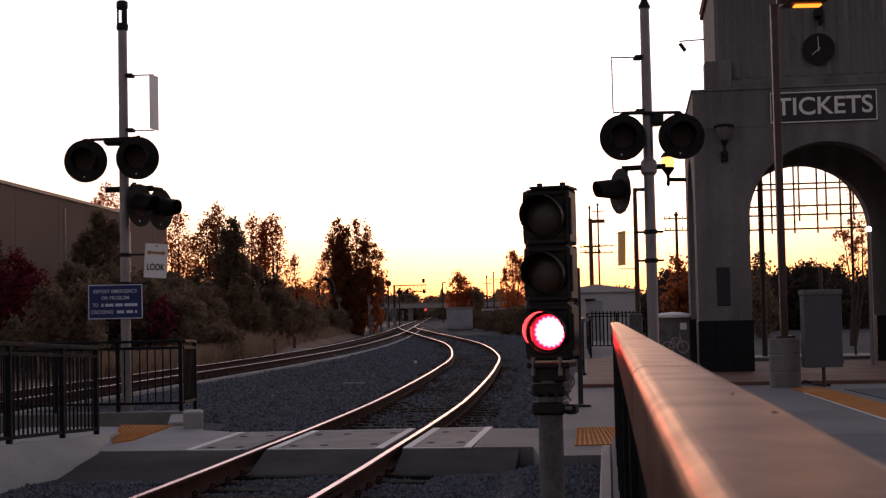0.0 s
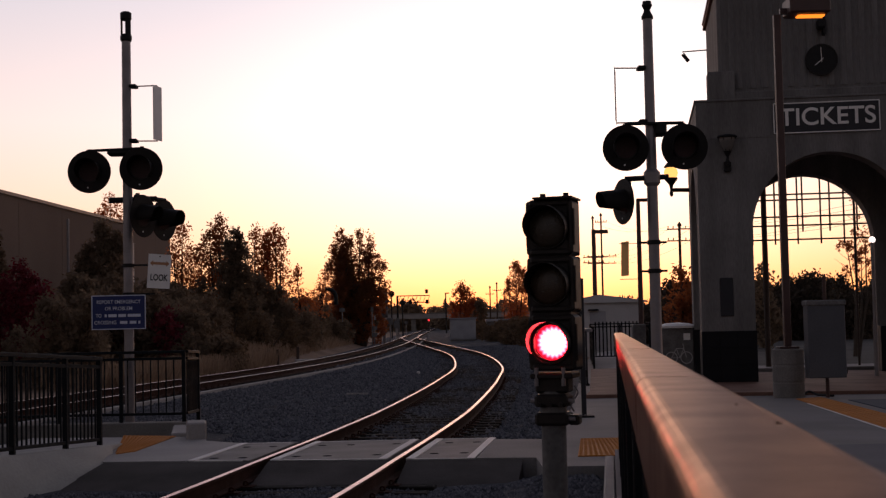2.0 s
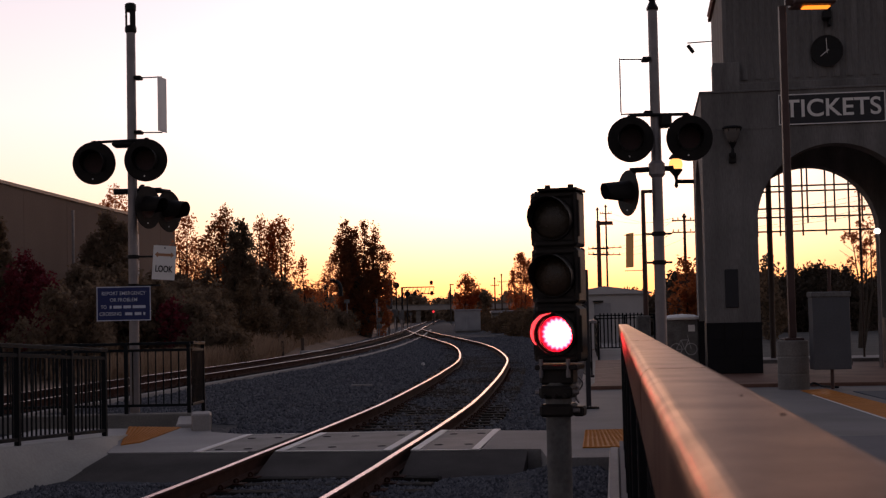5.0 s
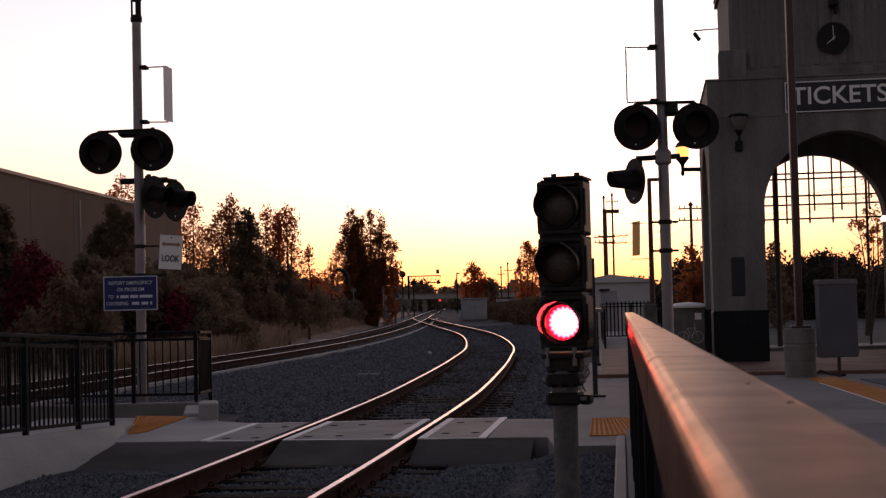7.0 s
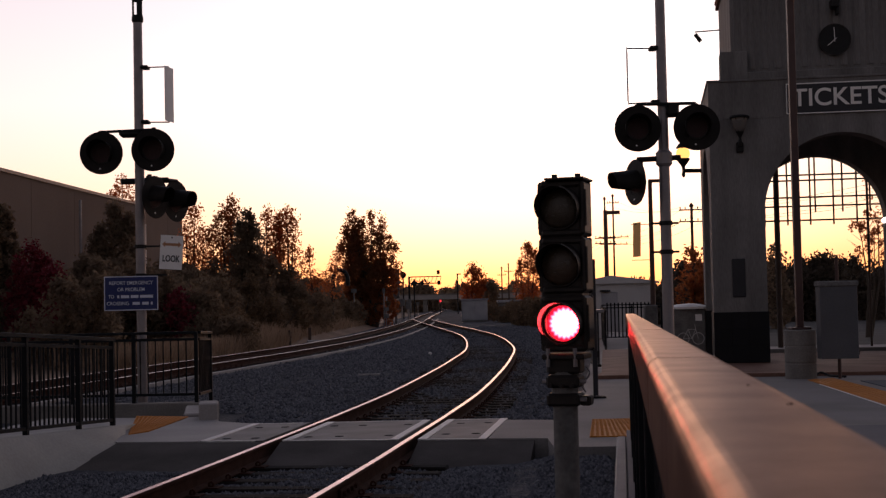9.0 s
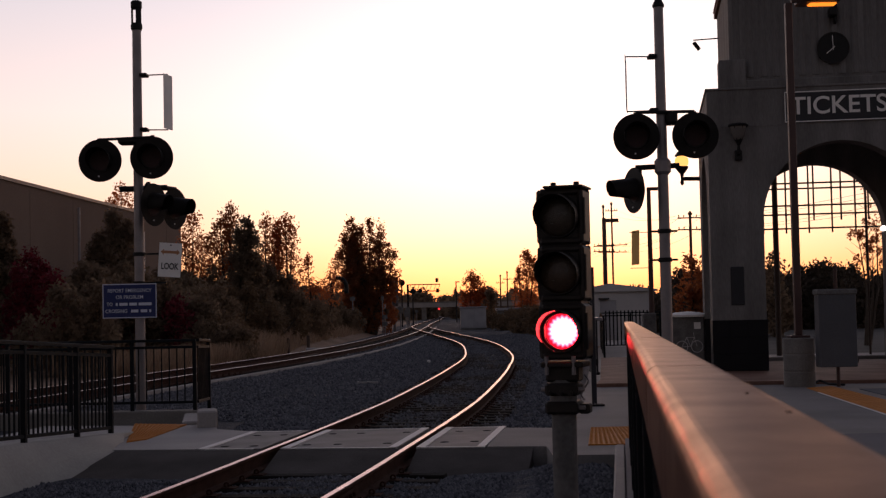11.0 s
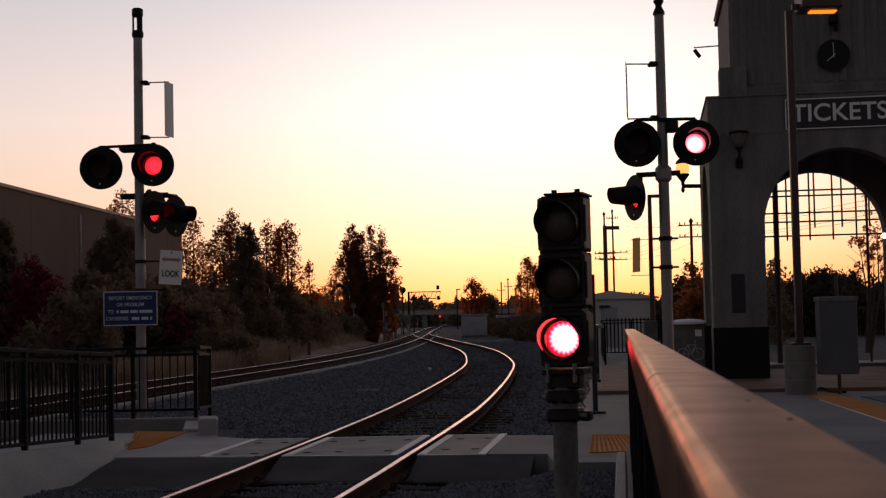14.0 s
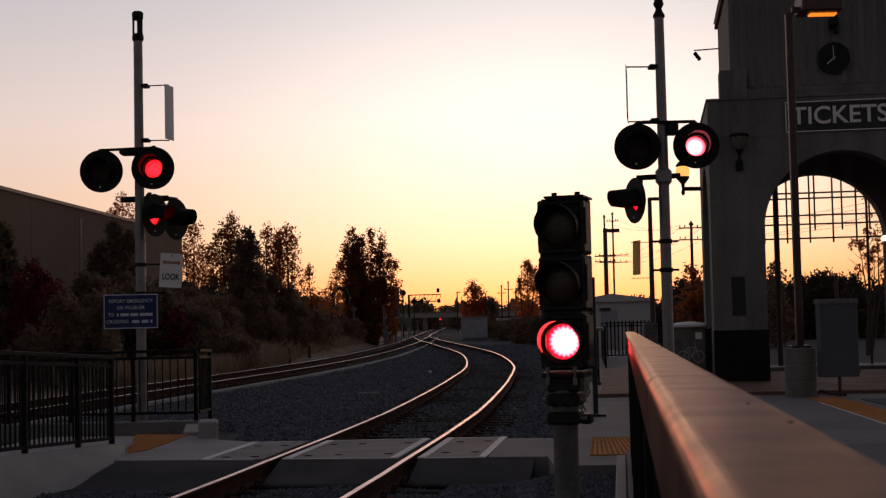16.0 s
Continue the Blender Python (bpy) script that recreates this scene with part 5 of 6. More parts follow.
# ---- further off ----
def make_far_right():
    make_fence("black picket fence closing the walkway", (5.25, 50.0), (7.4, 50.1), 0.05, 0.05, [0.01, 0.5, 0.99], 1.2, 0.05, 2.4)
    make_fence("black picket fence along the walkway edge", (5.25, 50.0), (4.3, 40.0), 0.05, 0.02, [0.2, 0.6, 0.99], 1.1, 0.05, 2.4)
    t = thing("equipment_shed", pose(8.3, 70.0, -0.42, 0, 0, -4), "pale grey shed with a shallow roof and a door", "shed")
    part("wall", box(bmesh.new(), -1.35, 1.6, -1.4, 1.4, 0.0, 2.65), PALE_WALL, t)
    bm = bmesh.new()
    V = [bm.verts.new(v) for y in (-1.6, 1.6) for v in ((-1.5, y, 2.62), (1.8, y, 2.62), (1.8, y, 2.7), (-0.5, y, 3.02), (-1.5, y, 2.85))]
    bm.faces.new(V[:5]), bm.faces.new(V[5:])
    for k in range(5):
        bm.faces.new((V[k], V[(k + 1) % 5], V[5 + (k + 1) % 5], V[5 + k]))
    bmesh.ops.recalc_face_normals(bm, faces=bm.faces)
    part("roof", bm, PALE_WALL, t)
    d = part("door", box(bmesh.new(), -0.98, -0.2, -1.43, -1.39, 0.3, 2.2, 0.01), SILVER, t)
    part("door_canopy", box(bmesh.new(), -1.05, -0.55, -1.7, -1.4, 2.24, 2.32), BLACK, d)
    t = thing("utility_box", pose(5.7, 34.2, 0.075), "pale utility box with a rounded top and scratched sides", "utility box")
    bm = box(bmesh.new(), -0.42, 0.36, -0.3, 0.3, 0.0, 1.12, 0.03)
    part("body", bm, SCUFFED, t)
    part("lid", lathe(bmesh.new(), [(0.46, 1.11), (0.47, 1.16), (0.3, 1.22), (0.02, 1.24)], 24), SIGN_WHITE, t)
    part("notice", box(bmesh.new(), 0.1, 0.26, -0.306, -0.301, 0.82, 0.98), SIGN_WHITE, t)
    for x in (-0.2, 0.16):
        part("drawn_ring", lathe(bmesh.new(), [(0.13, 0.0), (0.145, 0.0), (0.145, 0.002), (0.13, 0.002)], 24, Matrix.Translation((x, -0.303, 0.4)) @ FRONT, True), PALE_WALL, t, "pale ring drawn on the side")
    for a, b in (((-0.2, 0.4), (-0.08, 0.62)), ((-0.08, 0.62), (0.1, 0.62)), ((0.1, 0.62), (0.16, 0.4)), ((-0.08, 0.62), (0.0, 0.4)), ((0.0, 0.4), (0.1, 0.62)), ((-0.2, 0.4), (0.0, 0.4)), ((0.1, 0.62), (0.08, 0.74))):
        part("drawn_stroke", cyl(bmesh.new(), (a[0], -0.301, a[1]), (b[0], -0.301, b[1]), 0.006, seg=5), PALE_WALL, t)
    t = thing("utility_box", pose(5.05, 36.4, 0.04), "pale narrow utility pillar", "utility box")
    part("body", box(bmesh.new(), -0.14, 0.2, -0.15, 0.15, 0.0, 1.25, 0.03), SCUFFED, t)
    # street lamp with a banner
    t = thing("street_lamp", pose(5.95, 42.0, 0.0), "slender brown street lamp with a blank banner", "street lamp")
    part("pole", lathe(bmesh.new(), [(0.09, 0), (0.075, 2.0), (0.06, 4.95)], 14), BROWN_PAINT, t)
    part("foot", lathe(bmesh.new(), [(0.16, 0), (0.16, 0.1), (0.1, 0.2)], 14), BROWN_PAINT, t)
    part("arm", box(bmesh.new(), -0.05, 0.3, -0.04, 0.04, 4.9, 5.0, 0.015), BROWN_PAINT, t)
    part("banner", box(bmesh.new(), -0.005, 0.005, -0.3, 0.3, 2.62, 3.64), BANNER, t, "pale banner seen nearly from its edge", at=pose(-0.51, 0, 0.08, 0, 1.5, 14))
    for z in (2.6, 3.66):
        part("banner_rod", cyl(bmesh.new(), (0, 0, z), (-0.6, 0, z), 0.01, seg=6), BROWN_PAINT, t)

    def pole(x, y, h, r, arms, label, banner=False):
        t = thing("utility_pole", pose(x, y, -0.42), label, "utility pole", "utility poles")
        part("pole", lathe(bmesh.new(), [(r * 1.15, 0), (r * 0.85, h)], 12), POLE_WOOD, t)
        for z, w in arms:
            a = part("crossarm", box(bmesh.new(), -w, w, -0.04, 0.04, z - 0.04, z + 0.04), POLE_WOOD, t)
            for k in (-0.9, -0.5, 0.5, 0.9):
                part("insulator", cyl(bmesh.new(), (k * w, 0, z + 0.05), (k * w, 0, z + 0.2), 0.035, seg=8), DARK_GLASS, a)
        part("pole_cap", lathe(bmesh.new(), [(r, h), (r * 1.6, h + 0.1), (0.03, h + 0.3)], 10), POLE_WOOD, t)

    pole(13.1, 120, 10.3, 0.085, [(7.05, 0.9), (6.6, 0.9)], "tall wooden utility pole with two crossarms")
    pole(16.1, 140, 12.0, 0.095, [(8.0, 1.5), (7.3, 1.4), (10.3, 0.7), (11.4, 0.6)], "tall wooden utility pole with four crossarms")
    pole(15.35, 90, 7.6, 0.1, [(7.45, 0.8), (6.7, 0.8)], "wooden utility pole with two crossarms")
    t = thing("street_lamp", pose(12.92, 118, -0.12), "tall brown street lamp with a short square arm", "street lamp")
    part("pole", lathe(bmesh.new(), [(0.2, 0), (0.17, 9.0)], 12), BROWN_PAINT, t)
    part("arm", box(bmesh.new(), 0.0, 1.2, -0.12, 0.12, 8.7, 8.95), BROWN_PAINT, t)
    for x, h in ((7.03, 6.5), (8.0, 7.0), (9.0, 5.65)):
        pole(x, 200, h, 0.1, [(h - 0.9, 0.6)], "far thin wooden pole on the skyline")
    t = thing("street_lamp", TOWER @ pose(3.82, 2.0, 0.0), "thin lamp post with a bright white light", "street lamp")
    part("pole", lathe(bmesh.new(), [(0.05, 0), (0.035, 2.92)], 12), GALV, t)
    part("lamp", lathe(bmesh.new(), [(0.03, 2.93), (0.06, 2.94), (0.065, 3.0), (0.03, 3.04)], 16), WHITE_GLOW, t, "bright white lamp")


def make_wires():
    """Sagging wires strung between the far poles."""
    runs = (((13.1, 120, 6.63), (15.35, 90, 7.03)), ((13.1, 120, 6.18), (15.35, 90, 6.28)), ((15.35, 90, 7.03), (24, 55, 7.4)), ((15.35, 90, 6.28), (24, 55, 6.7)),
            ((16.1, 140, 10.98), (15.35, 90, 7.2)), ((16.1, 140, 7.58), (14.0, 230, 7.2)), ((13.1, 120, 6.63), (10.5, 230, 7.0)))
    for a, b in runs:
        for s in (-0.7, 0.7):
            t = thing("overhead_wire", Matrix(), "thin dark overhead wire sagging between poles", "wire", "overhead wires")
            p0, p1 = Vector(a) + Vector((s, 0, 0)), Vector(b) + Vector((s, 0, 0))
            part("strand", sweep(bmesh.new(), [p0.lerp(p1, u) - Vector((0, 0, 2.4 * u * (1 - u))) for u in np.linspace(0, 1, 14)], [(0.008, 0), (0, 0.008), (-0.008, 0), (0, -0.008)]), BLACK, t)


def make_far_tracks():
    t = thing("equipment_bungalow", pose(1.83, 118, -0.42), "silver metal signal bungalow beside the tracks", "equipment bungalow")
    part("body", box(bmesh.new(), -1.1, 1.05, -0.8, 0.8, 0.35, 2.05, 0.03), SILVER, t)
    part("roof", box(bmesh.new(), -1.2, 1.15, -0.95, 0.95, 2.05, 2.15, 0.02), SILVER, t)
    part("plinth", box(bmesh.new(), -1.05, 1.0, -0.75, 0.75, 0.0, 0.352), CONCRETE_OLD, t)
    for x in (-1.08, 0.02):
        part("door", box(bmesh.new(), x + 0.06, x + 0.98, -0.83, -0.79, 0.45, 1.95, 0.01), SILVER, t)
    # signal gantry over the line
    t = thing("signal_gantry", pose(-3.3, 170, -0.42), "dark lattice signal gantry over the tracks", "signal gantry")
    for z in (4.25, 5.05):
        part("chord", box(bmesh.new(), -1.8, 2.0, -0.05, 0.05, z - 0.06, z + 0.06), BLACK, t)
    for k in range(8):
        x = -1.75 + k * 0.5
        part("brace", cyl(bmesh.new(), (x, 0, 4.25), (x + 0.25, 0, 5.05), 0.03, seg=6), BLACK, t)
    part("column", box(bmesh.new(), -2.0, -1.75, -0.12, 0.12, 0, 5.1), BLACK, t)
    for x, z in ((1.65, 5.55), (1.7, 4.3), (-0.3, 4.3)):
        part("signal_head", box(bmesh.new(), x - 0.18, x + 0.18, -0.2, 0.2, z - 0.25, z + 0.25, 0.05), BLACK, t)
    for x, y, z, r, lab in ((-5.2, 150, 4.5, 0.34, "tall"), (-4.05, 150, 3.55, 0.3, "low")):
        t = thing("searchlight_signal", pose(x, y, -0.42), lab + " dark searchlight signal on a mast beside the line", "railway signal", "far signals")
        part("mast", cyl(bmesh.new(), (0, 0.1, 0), (0, 0.1, z + 0.42), 0.07, seg=10), BLACK, t)
        part("background", cyl(bmesh.new(), (0, 0, z + 0.42), (0, 0.06, z + 0.42), r, seg=20), BLACK, t)
    t = thing("street_lamp", pose(0.75, 200, -0.42), "far thin lamp post with a short arm", "street lamp")
    part("pole", cyl(bmesh.new(), (0, 0, 0), (0, 0, 5.9), 0.09, seg=8), BLACK, t)
    part("arm", box(bmesh.new(), -0.1, 0.5, -0.08, 0.08, 5.8, 5.95), BLACK, t)
    # road bridge over the line, and a stopped train below it
    t = thing("road_bridge", pose(2.0, 260, -0.42), "low dark road bridge crossing behind the signals", "bridge")
    part("deck", box(bmesh.new(), -16, 40, -3, 3, 2.5, 3.3), CONCRETE, t)
    part("parapet", box(bmesh.new(), -16, 40, -3.1, -2.95, 3.3, 3.5), CONCRETE_OLD, t)
    for x in (-10, -7, 4, 9, 16, 24):
        part("pier", box(bmesh.new(), x - 0.4, x + 0.4, -2.5, 2.5, 0, 2.7), CONCRETE_OLD, t)
    t = thing("train", pose(-5.75, 330, -0.0), "dark front of a distant standing train", "train")
    part("body", box(bmesh.new(), -1.2, 1.2, 0, 22, 0.55, 2.9, 0.25), BLACK, t)
    part("bogie", box(bmesh.new(), -1.0, 1.0, 1, 5, 0.0, 0.56), BLACK, t)
    part("window", box(bmesh.new(), -0.8, 0.8, -0.02, 0.01, 1.9, 2.5), DARK_GLASS, t)
    t = thing("red_signal_lamp", pose(-1.72, 200, -0.42), "small far red light on a short dark post", "signal lamp")
    part("post", cyl(bmesh.new(), (0, 0, 0), (0, 0, 2.2), 0.05, seg=8), BLACK, t)
    part("lamp", cyl(bmesh.new(), (0, -0.1, 2.12), (0, -0.06, 2.12), 0.15, seg=14), FAR_RED, t)
    # low yard buildings and a block wall beyond the silver bungalow
    t = thing("yard_shed", pose(5.2, 130, -0.42), "long low shed with a pale metal roof", "shed")
    part("wall", box(bmesh.new(), -1.0, 1.6, -1.0, 1.0, 0, 1.75), CONCRETE_OLD, t)
    part("roof", box(bmesh.new(), -1.1, 1.7, -1.2, 1.2, 1.75, 2.0, 0.04), SILVER, t, "pale ribbed metal roof")
    t = thing("block_wall", pose(8.3, 126, -0.42, 0, 0, -6), "brown-grey block wall along the yard", "wall")
    part("wall", box(bmesh.new(), -3.2, 7.0, -0.1, 0.1, 0, 1.85, 0.02), WAREHOUSE, t)
    part("coping", box(bmesh.new(), -3.25, 7.05, -0.16, 0.16, 1.85, 1.95, 0.02), CONCRETE_OLD, t)
    for k in range(6):
        part("pier", box(bmesh.new(), -3.2 + 2.0 * k, -2.9 + 2.0 * k, -0.2, -0.1, 0, 1.9, 0.02), WAREHOUSE, t)
    t = thing("relay_cabinet", pose(-4.5, 112, -0.42), "tall pale relay cabinet on the bank", "cabinet")
    part("body", box(bmesh.new(), -0.32, 0.32, -0.3, 0.3, 2.3, 4.6, 0.03), SCUFFED, t)
    part("post", box(bmesh.new(), -0.1, 0.1, -0.1, 0.1, 0, 2.32), GALV, t)
    for k, (x, y, h) in enumerate(((-4.3, 120, 2.3), (-3.95, 126, 2.0), (-4.7, 116, 1.6))):
        t = thing("signal_case", pose(x, y, -0.42), "grey trackside equipment case on a post", "equipment case", "trackside cases")
        part("post", cyl(bmesh.new(), (0, 0, 0), (0, 0, h - 0.6), 0.06, seg=8), GALV, t)
        part("case", box(bmesh.new(), -0.24, 0.24, -0.2, 0.2, h - 0.62, h, 0.03), SCUFFED, t)
    # boards and small posts along the left-hand side
    for x, y, h, w, hh, s in ((-7.25, 104, 2.75, 0.2, 0.28, 1), (-5.05, 104, 2.7, 0.1, 0.35, 1), (-4.9, 104, 1.35, 0.2, 0.3, 2), (-4.2, 138, 2.0, 0.16, 0.3, 2), (-3.7, 150, 1.7, 0.16, 0.3, 1)):
        t = thing("track_sign", pose(x, y, -0.42), "small pale board on a post beside the track", "track sign", "track signs")
        part("post", cyl(bmesh.new(), (0, 0.05, 0), (0, 0.05, h + 0.3), 0.04, seg=8), GALV, t)
        for k in range(s):
            part("board", box(bmesh.new(), -w, w, -0.02, 0.02, h - k * 0.5, h + hh - k * 0.5), SCUFFED, t)
    # the pale edge of ties and low ledge along the second track
    bm = sweep(bmesh.new(), aside(LINE_B[8:60], 1.55), [(-0.07, -0.22), (-0.07, -0.12), (0.07, -0.12), (0.07, -0.22)])
    structure("kerb_track", bm, CONCRETE, "pale low concrete edging along the second track", "edging")
    t = thing("concrete_slab", pose(-5.9, 63.0, -0.2, 0, 0, 10), "pale concrete slab lying by the track", "slab")
    part("slab", box(bmesh.new(), -0.6, 0.55, -0.4, 0.4, -0.2, 0.12, 0.02), CONCRETE, t)
    t = thing("flat_plate", pose(-2.0, 33.2, -0.2, 0, 0, 5), "thin pale strip lying on the ballast", "litter")
    part("plate", box(bmesh.new(), -0.25, 0.25, -0.07, 0.07, 0.0, 0.035), CONCRETE, t)
    t = thing("white_stone", pose(-0.75, 45.0, -0.16), "small white stone lying on the ballast", "stone")
    part("stone", lathe(bmesh.new(), [(0.01, -0.05), (0.06, 0.0), (0.05, 0.05), (0.01, 0.07)], 8), WHITE_PAINT, t)
    rng = np.random.default_rng(21)
    for k, (x, y) in enumerate(((-8.05, 62.4), (-7.75, 62.9), (-7.4, 63.9), (-7.9, 56.0), (-8.2, 57.5), (-6.9, 68.0))):
        t = thing("marker_post", pose(x, y, bank_z(x, y) - 0.03), "short dark wooden stake in the dry grass", "stake", "stakes by the track")
        part("stake", box(bmesh.new(), -0.07, 0.07, -0.07, 0.07, 0, 0.55 + 0.25 * rng.random(), 0.01), POLE_WOOD, t)


def make_warehouse():
    """The long tilt-up building behind the trees."""
    t = thing("warehouse", pose(-20.4, 65, -0.42, 0, 0, -2.8), "long brown windowless warehouse with a flat roof line", "warehouse")
    part("wall", box(bmesh.new(), -30, 0, -30, 33.5, 0, 8.4), WAREHOUSE, t)
    part("parapet", box(bmesh.new(), -30.1, 0.08, -30.1, 33.6, 8.3, 8.46), BROWN_PAINT, t, "dark roof edge")
    for k in range(10):
        part("panel_joint", box(bmesh.new(), 0.002, 0.012, -30 + 6.6 * k, -29.94 + 6.6 * k, 0, 8.2), WAREHOUSE, t)
    part("downpipe", cyl(bmesh.new(), (0.09, 23.2, 0), (0.09, 23.2, 7.2), 0.11, seg=10), PALE_WALL, t, "pale downpipe at the wall")
    t = thing("conduit_pole", pose(-16.3, 62, -0.42), "thin pale metal pole before the warehouse", "pole")
    part("pole", cyl(bmesh.new(), (0, 0, 0), (0, 0, 6.75), 0.06, seg=10), GALV, t)


# ---- plants ----
def crown(rng, cols, size, tuft=0.34):
    """Leaves in small tufts that fill upright shapes (dx, dy, half width, foot, top, leaves per square metre)."""
    out = []
    for dx, dy, hw, z0, z1, dens in cols:
        area = 2 * hw * (z1 - z0)
        n = max(8, int(area * 10.0))
        per = max(4, int(dens * area / n))
        for k in range(n):
            u = rng.random() ** 0.85
            w = hw * max(0.12, (1 - (2 * u - 0.75) ** 2 / 1.5625)) ** 0.6
            a, q = rng.uniform(0, 6.283), rng.random() ** 0.5
            c = np.array((dx + w * q * math.cos(a), dy + w * q * math.sin(a), z0 + (z1 - z0) * u))
            r = tuft * rng.uniform(0.55, 1.4) * (1.2 if dens < 350 else 1.0)
            d = rng.normal(size=(per, 3))
            d *= r * (rng.random((per, 1)) ** 0.5) / np.linalg.norm(d, axis=1)[:, None] * np.array((0.85, 0.85, 1.1))
            pos = c + d
            e = rng.normal(size=(per, 3))
            e /= np.linalg.norm(e, axis=1)[:, None]
            f = np.cross(e, rng.normal(size=(per, 3)))
            f /= np.linalg.norm(f, axis=1)[:, None]
            s = size * rng.uniform(0.55, 1.3, (per, 1))
            e, f = e * s, f * s * 0.5
            out.append(np.stack((pos - e, pos + f, pos + e, pos - f), 1))
    return np.concatenate(out)


def make_plant(name, label, x, y, cols, leaf, size, seed, trunk=0.12, z0=-0.42, tuft=0.34):
    rng = np.random.default_rng(seed)
    t = thing(name, pose(x, y, z0), label, name)
    bm = bmesh.new()
    for dx, dy, hw, lo, hi, dens in cols:
        h = hi - 0.12 * (hi - lo)
        mid = Vector((dx * 0.6 + 0.08 * rng.normal(), dy * 0.6, h * 0.45))
        top = Vector((dx, dy, h))
        cyl(bm, (dx * 0.25, dy * 0.25, 0), mid, trunk, trunk * 0.7, 8)
        cyl(bm, mid, top, trunk * 0.7, trunk * 0.12, 7)
        for k in range(5 + int(hi)):
            s = mid.lerp(top, rng.random() * 0.8)
            e = s + Vector((rng.normal() * hw * 0.7, rng.normal() * hw * 0.7, rng.uniform(0.1, 0.7) * hw + 0.2))
            cyl(bm, s, e, trunk * 0.22, trunk * 0.06, 5)
    part("trunk", bm, BARK, t)
    quads(crown(rng, cols, size, tuft), "crown", leaf, t)
    return t


def make_plants():
    rng = np.random.default_rng(11)
    g = 0.42   # the ground lies this much below the rails
    thin, mid, full = 200, 300, 560
    slender = "slender backlit tree with sparse drooping leaves"
    make_plant("tree", slender, -14.2, 78, [(-0.5, 0.2, 0.5, 3.0, 6.2, 150), (0.55, 0, 0.7, 2.0, 6.0, 155), (0, 0, 0.95, 2.4, 7.1 + g, 155)], LEAF_DRY, 0.092, 101)
    make_plant("tree", slender, -13.0, 77, [(0.75, 0, 0.55, 2.0, 5.0, 155), (0, 0, 0.95, 2.0, 5.7 + g, 190)], LEAF, 0.092, 102)
    make_plant("tree", slender, -11.75, 75, [(0, 0, 0.55, 4.6, 7.4 + g, 250), (-0.45, 0, 0.5, 4.0, 7.0, 230), (0.1, 0, 0.8, 2.2, 6.4, 175), (0.6, 0, 0.5, 2.0, 6.2, 220)], LEAF, 0.092, 103)
    make_plant("tree", "dense dark cypress-like tree on the bank", -10.5, 72, [(0.2, 0, 0.75, 0.6, 6.2 + g, 700), (-0.25, 0, 0.7, 0.6, 6.2, 600), (0.3, 0.1, 1.1, 0.4, 4.6, 600)], LEAF_DARK, 0.09, 104)
    make_plant("tree", slender, -10.45, 80, [(0.55, 0.2, 0.75, 3.4, 7.2, 150), (0, 0, 0.85, 3.4, 7.0 + g, 165)], LEAF_DRY, 0.09, 105)
    make_plant("tree", slender, -9.3, 80, [(0, 0, 0.85, 2.8, 7.05 + g, 165), (-0.5, 0, 0.6, 3.4, 7.0, 150), (0.35, 0, 0.5, 2.0, 6.6, 150)], LEAF_DRY, 0.09, 106)
    make_plant("tree", "low dense dark tree on the bank", -10.0, 78, [(0, 0, 1.2, 0.4, 4.1 + g, 600), (1.0, 0, 0.9, 0.4, 3.9, 600), (1.6, 0, 0.7, 0.4, 3.0, 600)], LEAF_DARK, 0.09, 107)
    make_plant("tree", slender, -8.6, 85, [(0, 0, 0.55, 2.4, 4.7 + g, thin), (0.5, 0, 0.7, 2.2, 3.7, thin)], LEAF_DRY, 0.09, 108)
    make_plant("tree", slender, -7.7, 90, [(0, 0, 0.75, 2.5, 3.9 + g, thin)], LEAF_DRY, 0.09, 109)
    # the tall clump beside the line
    make_plant("tree", "tall dense poplar-like clump beside the tracks", -6.5, 110,
               [(-0.85, 0.1, 0.8, 3.0, 8.1, 260), (0.75, 0.1, 0.9, 2.6, 7.5, 250), (-1.2, 0, 0.65, 3.0, 8.9 + g, 270), (-1.8, 0.2, 0.65, 2.0, 7.4 + g, 260), (-0.45, 0, 0.6, 3.0, 8.2 + g, 230), (0.3, 0, 0.5, 3.0, 8.6 + g, 220), (1.15, 0, 0.5, 3.2, 8.4 + g, 210), (1.65, 0.1, 0.6, 3.0, 6.9 + g, 210), (2.15, 0.2, 0.5, 3.0, 6.1 + g, 220), (-1.0, 0, 1.0, 0.4, 7.4, 620), (-0.5, 0, 1.3, 0.4, 6.2, 620), (0.9, 0, 1.4, 0.3, 5.2, 620)], LEAF_POPLAR, 0.1, 201, 0.16)
    make_plant("tree", slender, -9.2, 113, [(0, 0, 0.75, 2.6, 5.7 + g, thin + 20)], LEAF_DRY, 0.08, 202)
    make_plant("tree", "broad sparse tree behind the warehouse roof", -28.4, 122, [(0, 0, 1.6, 8.6, 13.4, 70), (-0.7, 0, 0.9, 8.6, 12.2, 60), (0.9, 0, 0.9, 8.6, 11.6, 60)], LEAF_DRY, 0.12, 301, 0.2)
    # along the right-hand horizon
    small = "small backlit tree with open foliage"
    make_plant("tree", small, 2.0, 140, [(0, 0, 0.9, 1.8, 5.2 + g, mid), (0.7, 0, 0.8, 1.6, 5.0, mid), (-0.7, 0, 0.6, 1.6, 3.9, mid), (1.2, 0.2, 1.1, 0.4, 3.9, full)], LEAF_DRY, 0.1, 401)
    make_plant("tree", small, 3.9, 138, [(0, 0, 0.75, 1.0, 3.5 + g, full)], LEAF_DARK, 0.11, 402)
